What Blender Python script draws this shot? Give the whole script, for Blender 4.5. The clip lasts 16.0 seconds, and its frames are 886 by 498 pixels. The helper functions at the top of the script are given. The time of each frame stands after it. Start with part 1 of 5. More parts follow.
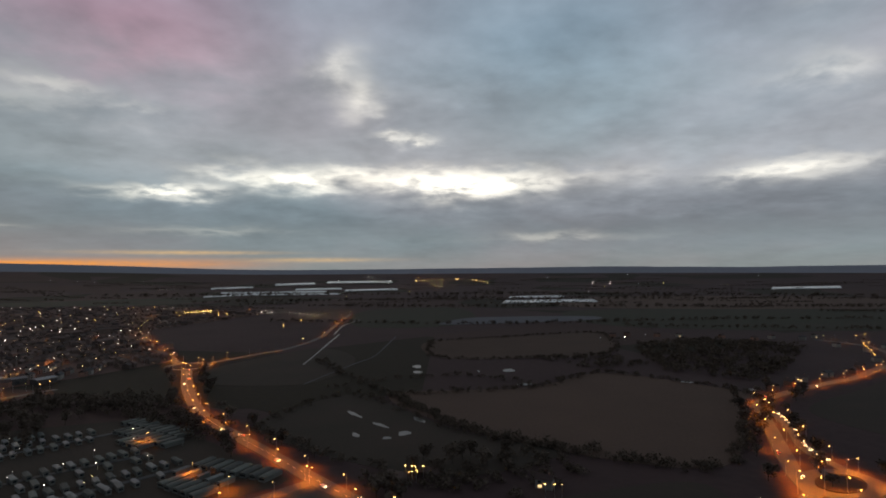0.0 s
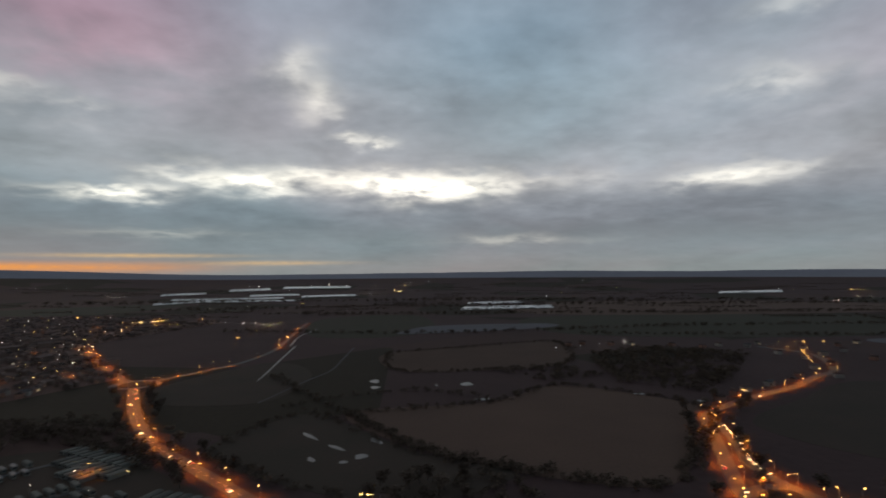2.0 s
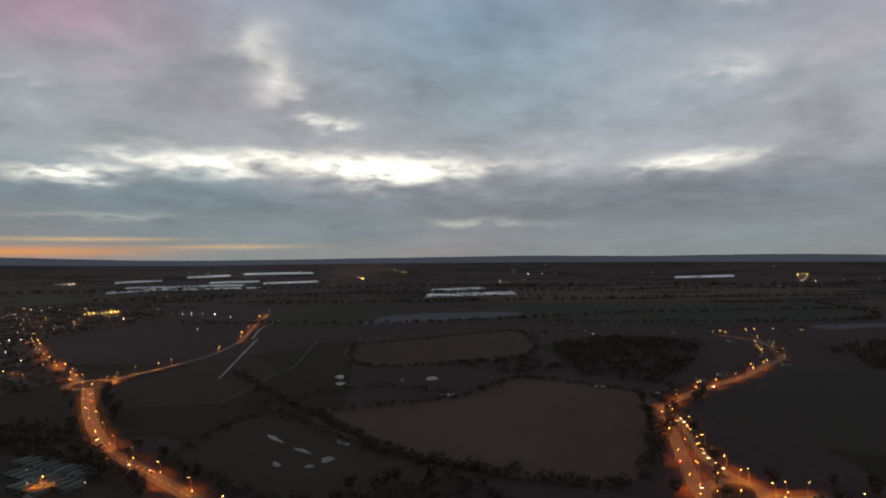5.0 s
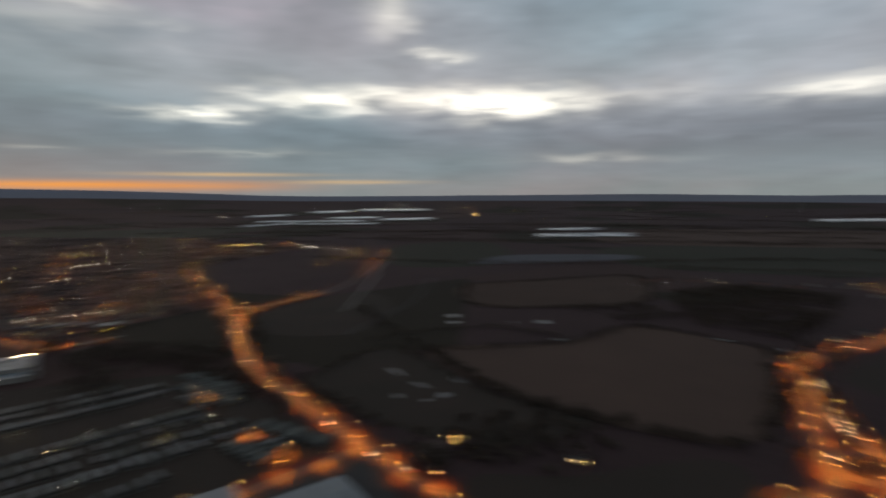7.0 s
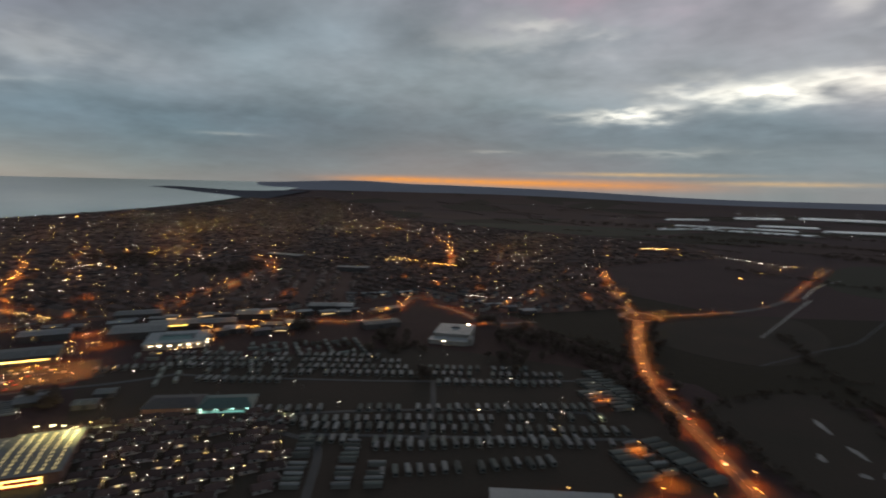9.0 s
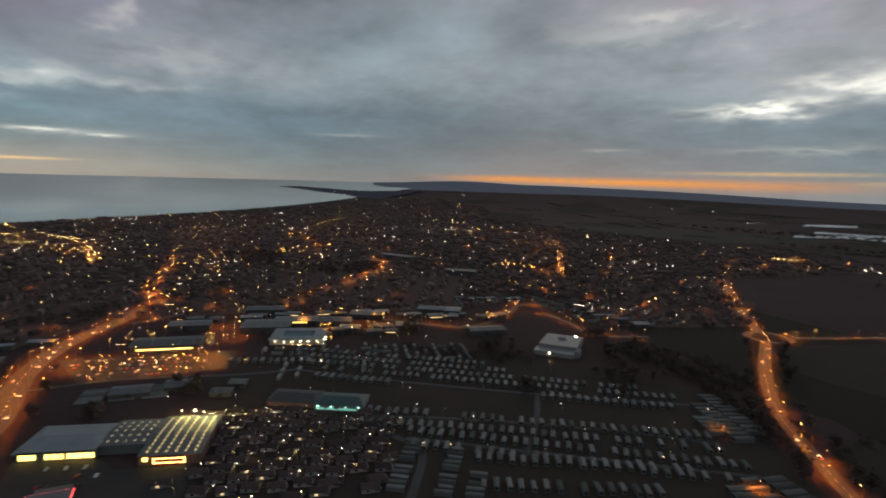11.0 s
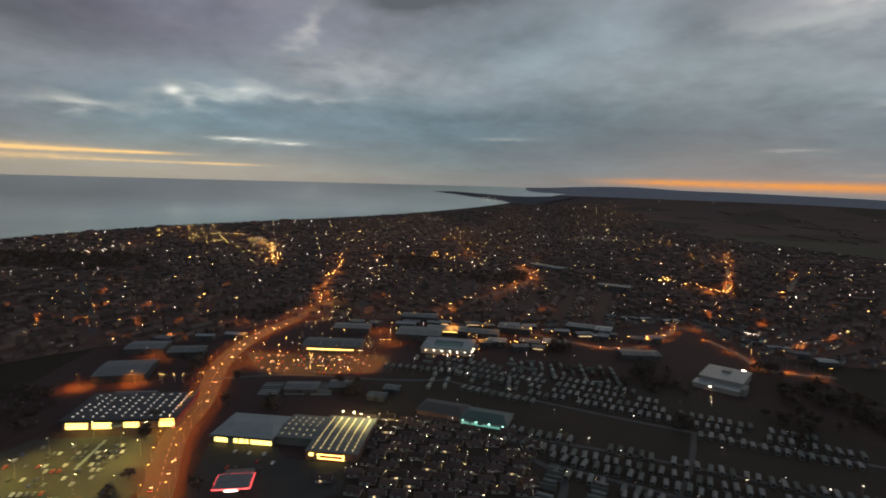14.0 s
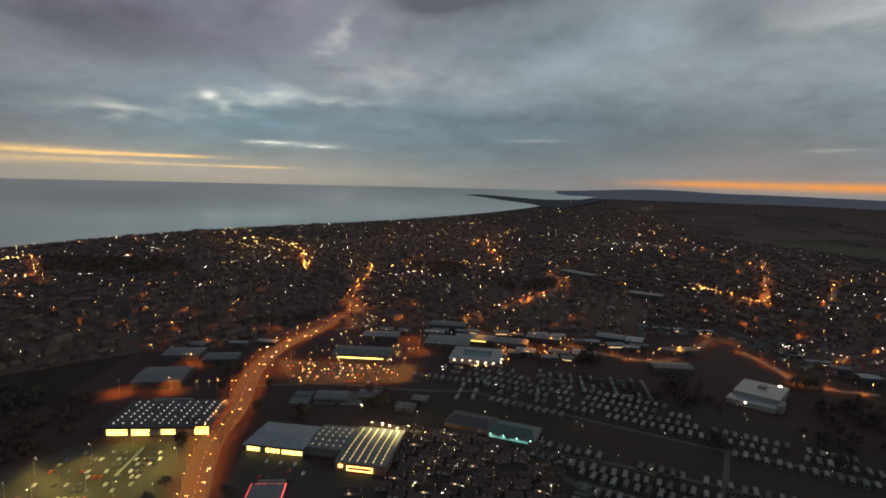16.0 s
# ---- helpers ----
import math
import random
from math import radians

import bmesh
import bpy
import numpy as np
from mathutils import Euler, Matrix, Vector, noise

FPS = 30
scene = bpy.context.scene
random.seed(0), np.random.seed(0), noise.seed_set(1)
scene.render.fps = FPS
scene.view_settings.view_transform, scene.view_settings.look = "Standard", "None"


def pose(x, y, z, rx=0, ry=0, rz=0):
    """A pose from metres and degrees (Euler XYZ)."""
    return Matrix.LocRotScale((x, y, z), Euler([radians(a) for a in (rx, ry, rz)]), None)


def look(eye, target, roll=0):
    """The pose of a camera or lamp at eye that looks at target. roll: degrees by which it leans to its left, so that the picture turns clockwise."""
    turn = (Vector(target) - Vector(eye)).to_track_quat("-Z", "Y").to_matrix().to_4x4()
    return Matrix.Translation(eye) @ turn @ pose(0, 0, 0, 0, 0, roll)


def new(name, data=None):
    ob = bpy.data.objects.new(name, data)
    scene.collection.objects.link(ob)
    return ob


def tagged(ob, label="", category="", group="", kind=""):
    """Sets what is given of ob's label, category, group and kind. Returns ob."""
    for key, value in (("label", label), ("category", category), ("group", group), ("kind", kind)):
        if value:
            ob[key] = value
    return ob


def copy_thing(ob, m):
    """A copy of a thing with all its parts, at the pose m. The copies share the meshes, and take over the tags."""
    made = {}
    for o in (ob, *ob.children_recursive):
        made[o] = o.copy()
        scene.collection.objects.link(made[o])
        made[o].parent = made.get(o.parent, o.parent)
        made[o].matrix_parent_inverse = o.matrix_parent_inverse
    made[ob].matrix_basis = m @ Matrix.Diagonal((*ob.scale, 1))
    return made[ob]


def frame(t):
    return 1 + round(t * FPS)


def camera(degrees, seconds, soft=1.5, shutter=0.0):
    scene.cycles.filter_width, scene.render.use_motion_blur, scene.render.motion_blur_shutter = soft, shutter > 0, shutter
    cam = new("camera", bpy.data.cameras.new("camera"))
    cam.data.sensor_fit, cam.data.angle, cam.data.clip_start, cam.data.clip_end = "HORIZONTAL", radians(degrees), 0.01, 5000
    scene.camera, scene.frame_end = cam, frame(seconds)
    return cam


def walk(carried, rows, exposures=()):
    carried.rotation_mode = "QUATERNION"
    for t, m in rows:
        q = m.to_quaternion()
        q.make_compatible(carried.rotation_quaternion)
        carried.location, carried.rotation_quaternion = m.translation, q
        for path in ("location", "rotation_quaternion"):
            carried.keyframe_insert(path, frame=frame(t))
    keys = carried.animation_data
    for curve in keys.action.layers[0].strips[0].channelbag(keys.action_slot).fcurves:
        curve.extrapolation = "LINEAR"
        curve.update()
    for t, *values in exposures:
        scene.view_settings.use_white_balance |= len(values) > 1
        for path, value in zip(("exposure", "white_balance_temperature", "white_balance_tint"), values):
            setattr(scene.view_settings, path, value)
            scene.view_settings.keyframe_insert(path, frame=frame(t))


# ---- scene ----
# ---- camera ----
FOV = 77.3
cam = camera(FOV, 16.0, soft=1.8, shutter=1.15)
# seconds, x, y, z in metres, tilt, lean and turn in degrees
PATH = [
    (0.0, -0.0, 0.0, 124.8, 91.89, 0.31, 0.00),
    (0.5, 0.1, -0.1, 128.3, 91.82, 0.23, -0.22),
    (1.0, 0.4, -0.1, 132.5, 92.14, 0.30, -0.90),
    (1.5, 0.9, -0.0, 135.8, 92.13, 0.33, -1.66),
    (2.0, 1.4, 0.4, 138.2, 92.17, 0.41, -4.21),
    (2.5, 1.5, 1.0, 140.3, 92.21, 0.46, -7.41),
    (3.0, 0.6, 1.4, 142.1, 92.26, 0.50, -11.36),
    (3.5, -0.6, 1.5, 144.2, 92.31, 0.50, -10.48),
    (3.7, -0.9, 1.5, 145.2, 92.32, 0.40, -8.39),
    (5.8, -0.9, 0.4, 156.6, 88.16, 0.35, -7.99),
    (6.0, -1.2, -0.1, 157.6, 87.40, 0.42, -8.18),
    (6.5, -2.9, -2.2, 160.1, 84.87, 0.30, -8.72),
    (6.7, -3.5, -2.6, 161.0, 84.10, 0.25, -7.60),
    (6.8, -3.8, -2.9, 161.4, 83.95, 0.20, -5.10),
    (7.0, -4.4, -3.3, 162.2, 83.91, 0.11, 3.45),
    (7.2, -4.3, -2.6, 162.7, 83.88, -0.20, 12.90),
    (7.3, -4.3, -2.3, 163.0, 83.86, -0.40, 17.50),
    (7.5, -4.3, -1.5, 163.5, 83.83, -0.60, 22.77),
    (8.0, -4.5, 0.6, 164.8, 83.81, -0.71, 28.64),
    (8.5, -4.2, 0.9, 166.9, 83.70, -1.00, 37.22),
    (9.0, -3.7, 0.8, 169.6, 83.55, -1.21, 44.58),
    (9.2, -3.5, 0.7, 170.7, 83.50, -1.34, 46.17),
    (11.3, -0.5, -1.2, 181.4, 83.33, -1.41, 57.55),
    (11.5, -0.2, -1.2, 182.4, 83.39, -1.45, 58.72),
    (12.0, 0.5, -0.7, 184.7, 83.40, -1.48, 60.43),
    (12.5, 1.3, -1.4, 187.3, 83.39, -1.45, 62.52),
    (13.0, 1.7, -1.6, 189.8, 83.31, -1.48, 65.92),
    (13.5, 2.0, -1.5, 192.2, 83.26, -1.52, 69.21),
    (14.0, 2.2, -1.4, 194.6, 83.24, -1.50, 71.49),
    (14.5, 2.5, -1.5, 197.0, 83.26, -1.51, 72.98),
    (15.0, 2.7, -1.5, 199.4, 83.33, -1.50, 73.84),
    (15.5, 3.1, -1.4, 201.6, 83.37, -1.44, 74.24),
    (16.0, 3.3, -1.3, 204.0, 83.38, -1.34, 74.51),
]
walk(cam, [(t, pose(*p)) for t, *p in PATH], [(0.0, 0.0, 6500, 13.0), (16.0, 0.0, 6500, 13.0)])

# ---- sky, sun ----
world = bpy.data.worlds.new("dusk_sky")
scene.world = world
world.use_nodes = True
WT = world.node_tree
WT.nodes.clear()


def wm(op, a, b=0.0, c=0.0, clamp=False):
    """One math node of the sky; a, b, c are numbers or sockets."""
    n = WT.nodes.new("ShaderNodeMath")
    n.operation, n.use_clamp = op, clamp
    for k, value in enumerate((a, b, c)):
        if isinstance(value, (int, float)):
            n.inputs[k].default_value = value
        else:
            WT.links.new(value, n.inputs[k])
    return n.outputs[0]


def wmix(fac, a, b, blend="MIX"):
    n = WT.nodes.new("ShaderNodeMix")
    n.data_type, n.blend_type = "RGBA", blend
    for socket, value in ((n.inputs[0], fac), (n.inputs[6], a), (n.inputs[7], b)):
        if isinstance(value, (int, float)):
            socket.default_value = value
        elif isinstance(value, tuple):
            socket.default_value = (*value, 1)
        else:
            WT.links.new(value, socket)
    return n.outputs[2]


def wnoise(vec, scale, detail, rough, distortion=0.0):
    n = WT.nodes.new("ShaderNodeTexNoise")
    n.inputs["Scale"].default_value, n.inputs["Detail"].default_value = scale, detail
    n.inputs["Roughness"].default_value, n.inputs["Distortion"].default_value = rough, distortion
    WT.links.new(vec, n.inputs["Vector"])
    return n.outputs[0]


def wramp(fac, stops):
    n = WT.nodes.new("ShaderNodeValToRGB")
    n.color_ramp.interpolation = "EASE"
    while len(n.color_ramp.elements) < len(stops):
        n.color_ramp.elements.new(0.5)
    for e, (p, col) in zip(n.color_ramp.elements, stops):
        e.position, e.color = p, (*col, 1)
    WT.links.new(fac, n.inputs[0])
    return n.outputs[0]


def wvec(x, y, z):
    n = WT.nodes.new("ShaderNodeCombineXYZ")
    for k, value in enumerate((x, y, z)):
        if isinstance(value, (int, float)):
            n.inputs[k].default_value = value
        else:
            WT.links.new(value, n.inputs[k])
    return n.outputs[0]


coord = WT.nodes.new("ShaderNodeTexCoord")
split = WT.nodes.new("ShaderNodeSeparateXYZ")
WT.links.new(coord.outputs["Generated"], split.inputs[0])
dx, dy, dz = split.outputs
AZ = wm("MULTIPLY", wm("ARCTAN2", wm("MULTIPLY", dx, -1.0), dy), 57.2958)     # degrees, left of north positive
EL = wm("MULTIPLY", wm("ARCSINE", dz), 57.2958)
deep = wm("ADD", wm("MAXIMUM", dz, 0.0), 0.21)
plane = wvec(wm("DIVIDE", dx, deep), wm("DIVIDE", dy, deep), 0.0)            # the flat underside of the cloud sheet
wide = wnoise(plane, 1.35, 4, 0.5, 0.5)
fine = wnoise(plane, 4.0, 6, 0.52, 0.2)
wisp = wnoise(plane, 13.0, 4, 0.5)
tint = wnoise(wvec(wm("ADD", wm("DIVIDE", dx, deep), 7.3), wm("DIVIDE", dy, deep), 4.0), 0.55, 3, 0.5)
bend_el = wm("MULTIPLY", wm("SUBTRACT", fine, 0.5), wm("MINIMUM", wm("ADD", wm("MULTIPLY", EL, 0.5), 0.25), 8.0))
bend_az = wm("MULTIPLY", wm("SUBTRACT", wide, 0.5), 22.0)
AZW, ELW = wm("ADD", AZ, bend_az), wm("ADD", EL, bend_el)


def spots(rows, az, el):
    """The sum of soft elliptical patches: azimuth, elevation, half width, half height (degrees), weight."""
    total = None
    for a, e, w, h, weight in rows:
        u = wm("MULTIPLY", wm("SUBTRACT", az, a), 1 / w)
        v = wm("MULTIPLY", wm("SUBTRACT", el, e), 1 / h)
        g = wm("EXPONENT", wm("MULTIPLY", wm("MULTIPLY_ADD", u, u, wm("MULTIPLY", v, v)), -1.0))
        total = wm("MULTIPLY", g, weight) if total is None else wm("MULTIPLY_ADD", g, weight, total)
    return total


# thin places in the cloud, where the pale evening sky comes through
GAPS = [(26.8, 7.2, 4.2, 0.6, 0.8), (22.0, 8.7, 5.0, 0.7, 0.6), (14.6, 8.9, 4.5, 1.0, 0.75), (9.5, 9.9, 3.0, 0.9, 0.5), (3.5, 9.0, 5.0, 0.8, 0.65),
        (-2.0, 8.6, 6.5, 1.3, 1.0), (-9.5, 8.8, 6.0, 0.9, 0.5), (8.3, 17.2, 2.4, 2.2, 0.3), (10.8, 20.3, 2.0, 2.0, 0.25)]
GAPS_B = [(-31.5, 8.6, 6.0, 0.8, 0.5), (-35.0, 16.5, 5.0, 1.6, 0.2), (-12.0, 3.1, 5.0, 0.45, 0.25), (21.9, 3.6, 6.0, 0.4, 0.16), (37.0, 14.8, 6.0, 1.6, 0.16),
          (96.5, 7.2, 2.4, 1.1, 0.22), (104.5, 6.0, 4.5, 0.6, 0.26), (91.8, 8.3, 3.0, 0.8, 0.24), (85.6, 7.9, 3.5, 0.6, 0.2), (86.2, 14.3, 1.0, 1.6, 0.2), (80.0, 11.0, 6.0, 1.5, 0.1)]
GAPS_C = [(2.6, 13.1, 1.7, 0.55, 0.75), (5.2, 13.5, 1.6, 0.45, 0.4), (26.8, 7.2, 2.6, 0.35, 0.5), (14.6, 8.9, 3.6, 0.5, 0.45), (-1.5, 8.5, 6.0, 0.7, 0.5), (8.0, 9.9, 2.0, 0.4, 0.35),
          (8.4, 17.4, 1.1, 1.5, 0.32), (10.9, 20.2, 1.1, 1.2, 0.34), (6.6, 15.9, 0.9, 0.8, 0.22), (35.5, 15.5, 3.2, 0.5, 0.2), (29.0, 14.6, 2.6, 0.4, 0.12), (-34.2, 16.3, 2.6, 0.6, 0.22),
          (-31.8, 8.6, 4.5, 0.35, 0.3), (-38.0, 22.5, 4.0, 0.8, 0.25)]
GAPS_D = [(91.6, 3.7, 1.9, 0.15, 0.6), (86.8, 3.47, 1.3, 0.12, 0.45), (89.0, 3.6, 4.0, 0.3, 0.14), (65.5, 4.55, 2.6, 0.15, 0.12), (39.6, 3.6, 2.2, 0.15, 0.12), (97.0, 7.75, 0.7, 0.38, 0.55), (95.8, 6.9, 0.5, 0.5, 0.2), (105.0, 6.1, 2.4, 0.22, 0.16), (91.0, 8.3, 0.8, 0.25, 0.2)]
# long openings low over the horizon, lit yellow and orange by the sun that has set
GLOW = [(106.5, 2.05, 6.0, 0.17, 0.95), (100.0, 2.08, 3.0, 0.12, 0.75), (113.0, 2.25, 7.0, 0.3, 0.5), (101.0, 1.3, 7.0, 0.11, 0.4), (93.0, 1.28, 3.0, 0.11, 0.55), (107.0, 1.5, 5.0, 0.2, 0.3), (25.0, 1.5, 7.0, 0.18, 0.45), (13.0, 0.8, 6.0, 0.2, 0.4), (118.0, 1.4, 10.0, 0.4, 0.4)]
EMBER = [(49.5, 0.62, 5.5, 0.3, 0.6), (38.0, 0.5, 9.0, 0.38, 0.75), (26.0, 0.4, 8.0, 0.5, 0.4)]
DARK = [(57.0, 3.6, 20.0, 2.6, 0.26), (45.0, 13.0, 12.0, 4.0, 0.12), (72.0, 18.5, 16.0, 2.2, 0.3), (76.3, 17.6, 10.0, 2.4, 0.6), (103.0, 13.8, 13.0, 3.4, 0.46), (108.0, 11.5, 9.0, 2.0, 0.2), (17.3, 16.0, 6.0, 3.5, 0.22), (-4.6, 16.0, 7.0, 3.0, 0.32), (10.0, 4.4, 30.0, 1.5, 0.22), (-25.0, 4.2, 16.0, 1.7, 0.32), (52.0, 7.0, 14.0, 3.0, 0.2), (47.9, 16.0, 9.0, 3.0, 0.2)]
ROSE = [(31.0, 22.0, 12.5, 5.0, 1.0), (-47.0, 19.0, 9.0, 4.0, 0.3), (-28.0, 22.0, 7.0, 4.0, 0.12)]

base = wramp(wm("MULTIPLY", EL, 1 / 48, clamp=True), [(0.0, (0.205, 0.21, 0.205)), (0.055, (0.19, 0.212, 0.222)), (0.12, (0.192, 0.222, 0.242)), (0.21, (0.275, 0.297, 0.306)), (0.33, (0.275, 0.293, 0.312)), (0.55, (0.228, 0.257, 0.296)), (0.72, (0.215, 0.24, 0.28)), (1.0, (0.10, 0.115, 0.135))])
body = wm("ADD", wm("MULTIPLY", wm("SUBTRACT", wide, 0.5), 1.2), wm("ADD", wm("MULTIPLY", wm("SUBTRACT", fine, 0.5), 0.65), wm("MULTIPLY_ADD", wm("SUBTRACT", wisp, 0.5), 0.3, 1.0)))
body = wm("MULTIPLY", body, wm("SUBTRACT", 1.0, spots(DARK, AZW, ELW)))
calm = wm("MINIMUM", wm("MULTIPLY_ADD", wm("MAXIMUM", EL, 0.0), 0.06, 0.3), 0.8)          # the sheet looks more even towards the horizon
body = wm("MAXIMUM", wm("MULTIPLY_ADD", wm("SUBTRACT", body, 1.0), calm, 1.0), 0.45)
body = wm("MULTIPLY", body, wm("MULTIPLY_ADD", wm("MAXIMUM", wm("SUBTRACT", AZ, 0.0), 0.0), -0.0040, 1.3))
shade = wmix(1.0, base, wvec(body, body, body), "MULTIPLY")
shade = wmix(wm("MULTIPLY_ADD", wm("SUBTRACT", tint, 0.5), 4.0, 0.5, clamp=True), wmix(1.0, shade, (1.03, 0.98, 0.99), "MULTIPLY"), wmix(1.0, shade, (0.93, 1.03, 1.045), "MULTIPLY"))
shade = wmix(spots([(66.0, 8.0, 32.0, 11.0, 1.0)], AZ, ELW), shade, wmix(1.0, shade, (0.88, 1.0, 1.05), "MULTIPLY"))
shade = wmix(wm("MINIMUM", spots([(-13.0, 21.0, 13.0, 6.5, 1.0), (-30.0, 12.0, 14.0, 5.0, 0.5)], AZW, ELW), 1.0), shade, wmix(1.0, shade, (0.89, 1.0, 1.06), "MULTIPLY"))
shade = wmix(spots([(96.0, 6.0, 17.0, 4.6, 1.0)], AZ, EL), shade, wmix(1.0, shade, (1.1, 1.27, 1.3), "MULTIPLY"))
shade = wmix(spots([(100.0, 14.5, 18.0, 4.5, 0.9)], AZ, EL), shade, wmix(1.0, shade, (1.02, 0.95, 1.1), "MULTIPLY"))
shade = wmix(wm("MULTIPLY", spots(ROSE, AZ, ELW), 0.72, clamp=True), shade, wmix(1.0, shade, (1.62, 0.86, 0.95), "MULTIPLY"))
torn = wm("MULTIPLY_ADD", wm("SUBTRACT", wm("ADD", wm("MULTIPLY", fine, 0.85), wm("MULTIPLY", wisp, 0.15)), 0.44), 4.0, 0.72, clamp=True)
gap = wm("MULTIPLY", wm("ADD", wm("ADD", spots(GAPS, AZW, ELW), spots(GAPS_B, AZW, ELW)), spots(GAPS_C, AZ, wm("ADD", EL, wm("MULTIPLY", wm("SUBTRACT", wisp, 0.5), 2.0)))), torn)
gap = wm("MULTIPLY_ADD", spots(GAPS_D, AZ, wm("MULTIPLY_ADD", wm("SUBTRACT", wisp, 0.5), 0.35, EL)), wm("MULTIPLY_ADD", wisp, 1.0, 0.5), gap)
sky = wmix(1.0, shade, wmix(1.0, (0.92, 0.86, 0.68), wvec(gap, gap, gap), "MULTIPLY"), "ADD")
glow = wm("MULTIPLY", spots(GLOW, AZ, EL), wm("MULTIPLY_ADD", wisp, 1.2, 0.35))
sky = wmix(wm("MULTIPLY", glow, 1.15, clamp=True), sky, (0.88, 0.56, 0.22))
ember = wm("MULTIPLY", spots(EMBER, AZ, EL), wm("MULTIPLY_ADD", wisp, 0.8, 0.6))
sky = wmix(wm("MULTIPLY", ember, 1.1, clamp=True), sky, (0.85, 0.33, 0.07))
haze = wm("ADD", spots([(100.0, 0.5, 26.0, 2.2, 1.45)], AZ, EL), spots([(103.0, 4.0, 20.0, 2.5, 0.15)], AZ, ELW))
sky = wmix(1.0, sky, wmix(1.0, (0.15, 0.115, 0.065), wvec(haze, haze, haze), "MULTIPLY"), "ADD")

SUN_AZ, SUN_EL = 45.0, 4.0
clear = WT.nodes.new("ShaderNodeTexSky")
clear.sky_type, clear.sun_disc = "NISHITA", False
clear.sun_elevation, clear.sun_rotation = radians(SUN_EL), radians(-SUN_AZ)
bg_cloud, bg_clear = WT.nodes.new("ShaderNodeBackground"), WT.nodes.new("ShaderNodeBackground")
WT.links.new(sky, bg_cloud.inputs[0])
WT.links.new(clear.outputs[0], bg_clear.inputs[0])
bg_cloud.inputs[1].default_value, bg_clear.inputs[1].default_value = 1.0, 0.001
both, world_out = WT.nodes.new("ShaderNodeAddShader"), WT.nodes.new("ShaderNodeOutputWorld")
WT.links.new(bg_cloud.outputs[0], both.inputs[0])
WT.links.new(bg_clear.outputs[0], both.inputs[1])
WT.links.new(both.outputs[0], world_out.inputs[0])

sun = new("sun", bpy.data.lights.new("sun", "SUN"))
sun.data.energy, sun.data.angle, sun.data.color = 0.25, radians(25), (1.0, 0.8, 0.6)
sun.matrix_basis = look((0, 0, 0), (math.sin(radians(SUN_AZ)) * 10, -math.cos(radians(SUN_AZ)) * 10, -10 * math.tan(radians(12))))

# ---- materials ----


def material(name, colour, rough=0.8, metal=0.0, second=None, grain=0.0, patch=0.0, bump=0.0, vary=0.0, spec=0.4, emit=None, strength=0.0):
    """A surface with variation at two scales (patch and grain: feature sizes in metres) and, for pieces, from object to object (vary)."""
    m = bpy.data.materials.new(name)
    m.use_nodes = True
    t = m.node_tree
    b = t.nodes["Principled BSDF"]
    b.inputs["Roughness"].default_value, b.inputs["Metallic"].default_value = rough, metal
    b.inputs["Specular IOR Level"].default_value = spec
    b.inputs["Base Color"].default_value = (*colour, 1)
    second = second or tuple(c * 0.55 for c in colour)
    out = None
    if grain or patch:
        pos = t.nodes.new("ShaderNodeTexCoord")
        mixed = None
        for size, detail in ((patch, 4), (grain, 5)):
            if not size:
                continue
            n = t.nodes.new("ShaderNodeTexNoise")
            n.inputs["Scale"].default_value, n.inputs["Detail"].default_value = 1 / size, detail
            t.links.new(pos.outputs["Object"], n.inputs["Vector"])
            r = t.nodes.new("ShaderNodeMapRange")
            r.inputs[1].default_value, r.inputs[2].default_value = 0.32, 0.68
            t.links.new(n.outputs[0], r.inputs[0])
            if mixed is None:
                mixed = r.outputs[0]
            else:
                a = t.nodes.new("ShaderNodeMath")
                a.operation = "MULTIPLY_ADD"
                a.inputs[1].default_value = 0.5
                h = t.nodes.new("ShaderNodeMath")
                h.operation, h.inputs[1].default_value = "MULTIPLY", 0.5
                t.links.new(mixed, h.inputs[0])
                t.links.new(r.outputs[0], a.inputs[0])
                t.links.new(h.outputs[0], a.inputs[2])
                mixed = a.outputs[0]
            last = n.outputs[0]
        mix = t.nodes.new("ShaderNodeMix")
        mix.data_type = "RGBA"
        mix.inputs[6].default_value, mix.inputs[7].default_value = (*colour, 1), (*second, 1)
        t.links.new(mixed, mix.inputs[0])
        out = mix.outputs[2]
        if bump:
            bm_ = t.nodes.new("ShaderNodeBump")
            bm_.inputs["Strength"].default_value, bm_.inputs["Distance"].default_value = 0.6, bump
            t.links.new(last, bm_.inputs["Height"])
            t.links.new(bm_.outputs[0], b.inputs["Normal"])
    if vary:
        info = t.nodes.new("ShaderNodeObjectInfo")
        hsv = t.nodes.new("ShaderNodeHueSaturation")
        r = t.nodes.new("ShaderNodeMapRange")
        r.inputs[3].default_value, r.inputs[4].default_value = 1 - vary, 1 + vary
        t.links.new(info.outputs["Random"], r.inputs[0])
        t.links.new(r.outputs[0], hsv.inputs["Value"])
        hsv.inputs["Color"].default_value = (*colour, 1)
        if out:
            t.links.new(out, hsv.inputs["Color"])
        out = hsv.outputs[0]
    if out:
        t.links.new(out, b.inputs["Base Color"])
    if emit:
        b.inputs["Emission Color"].default_value, b.inputs["Emission Strength"].default_value = (*emit, 1), strength
    return m


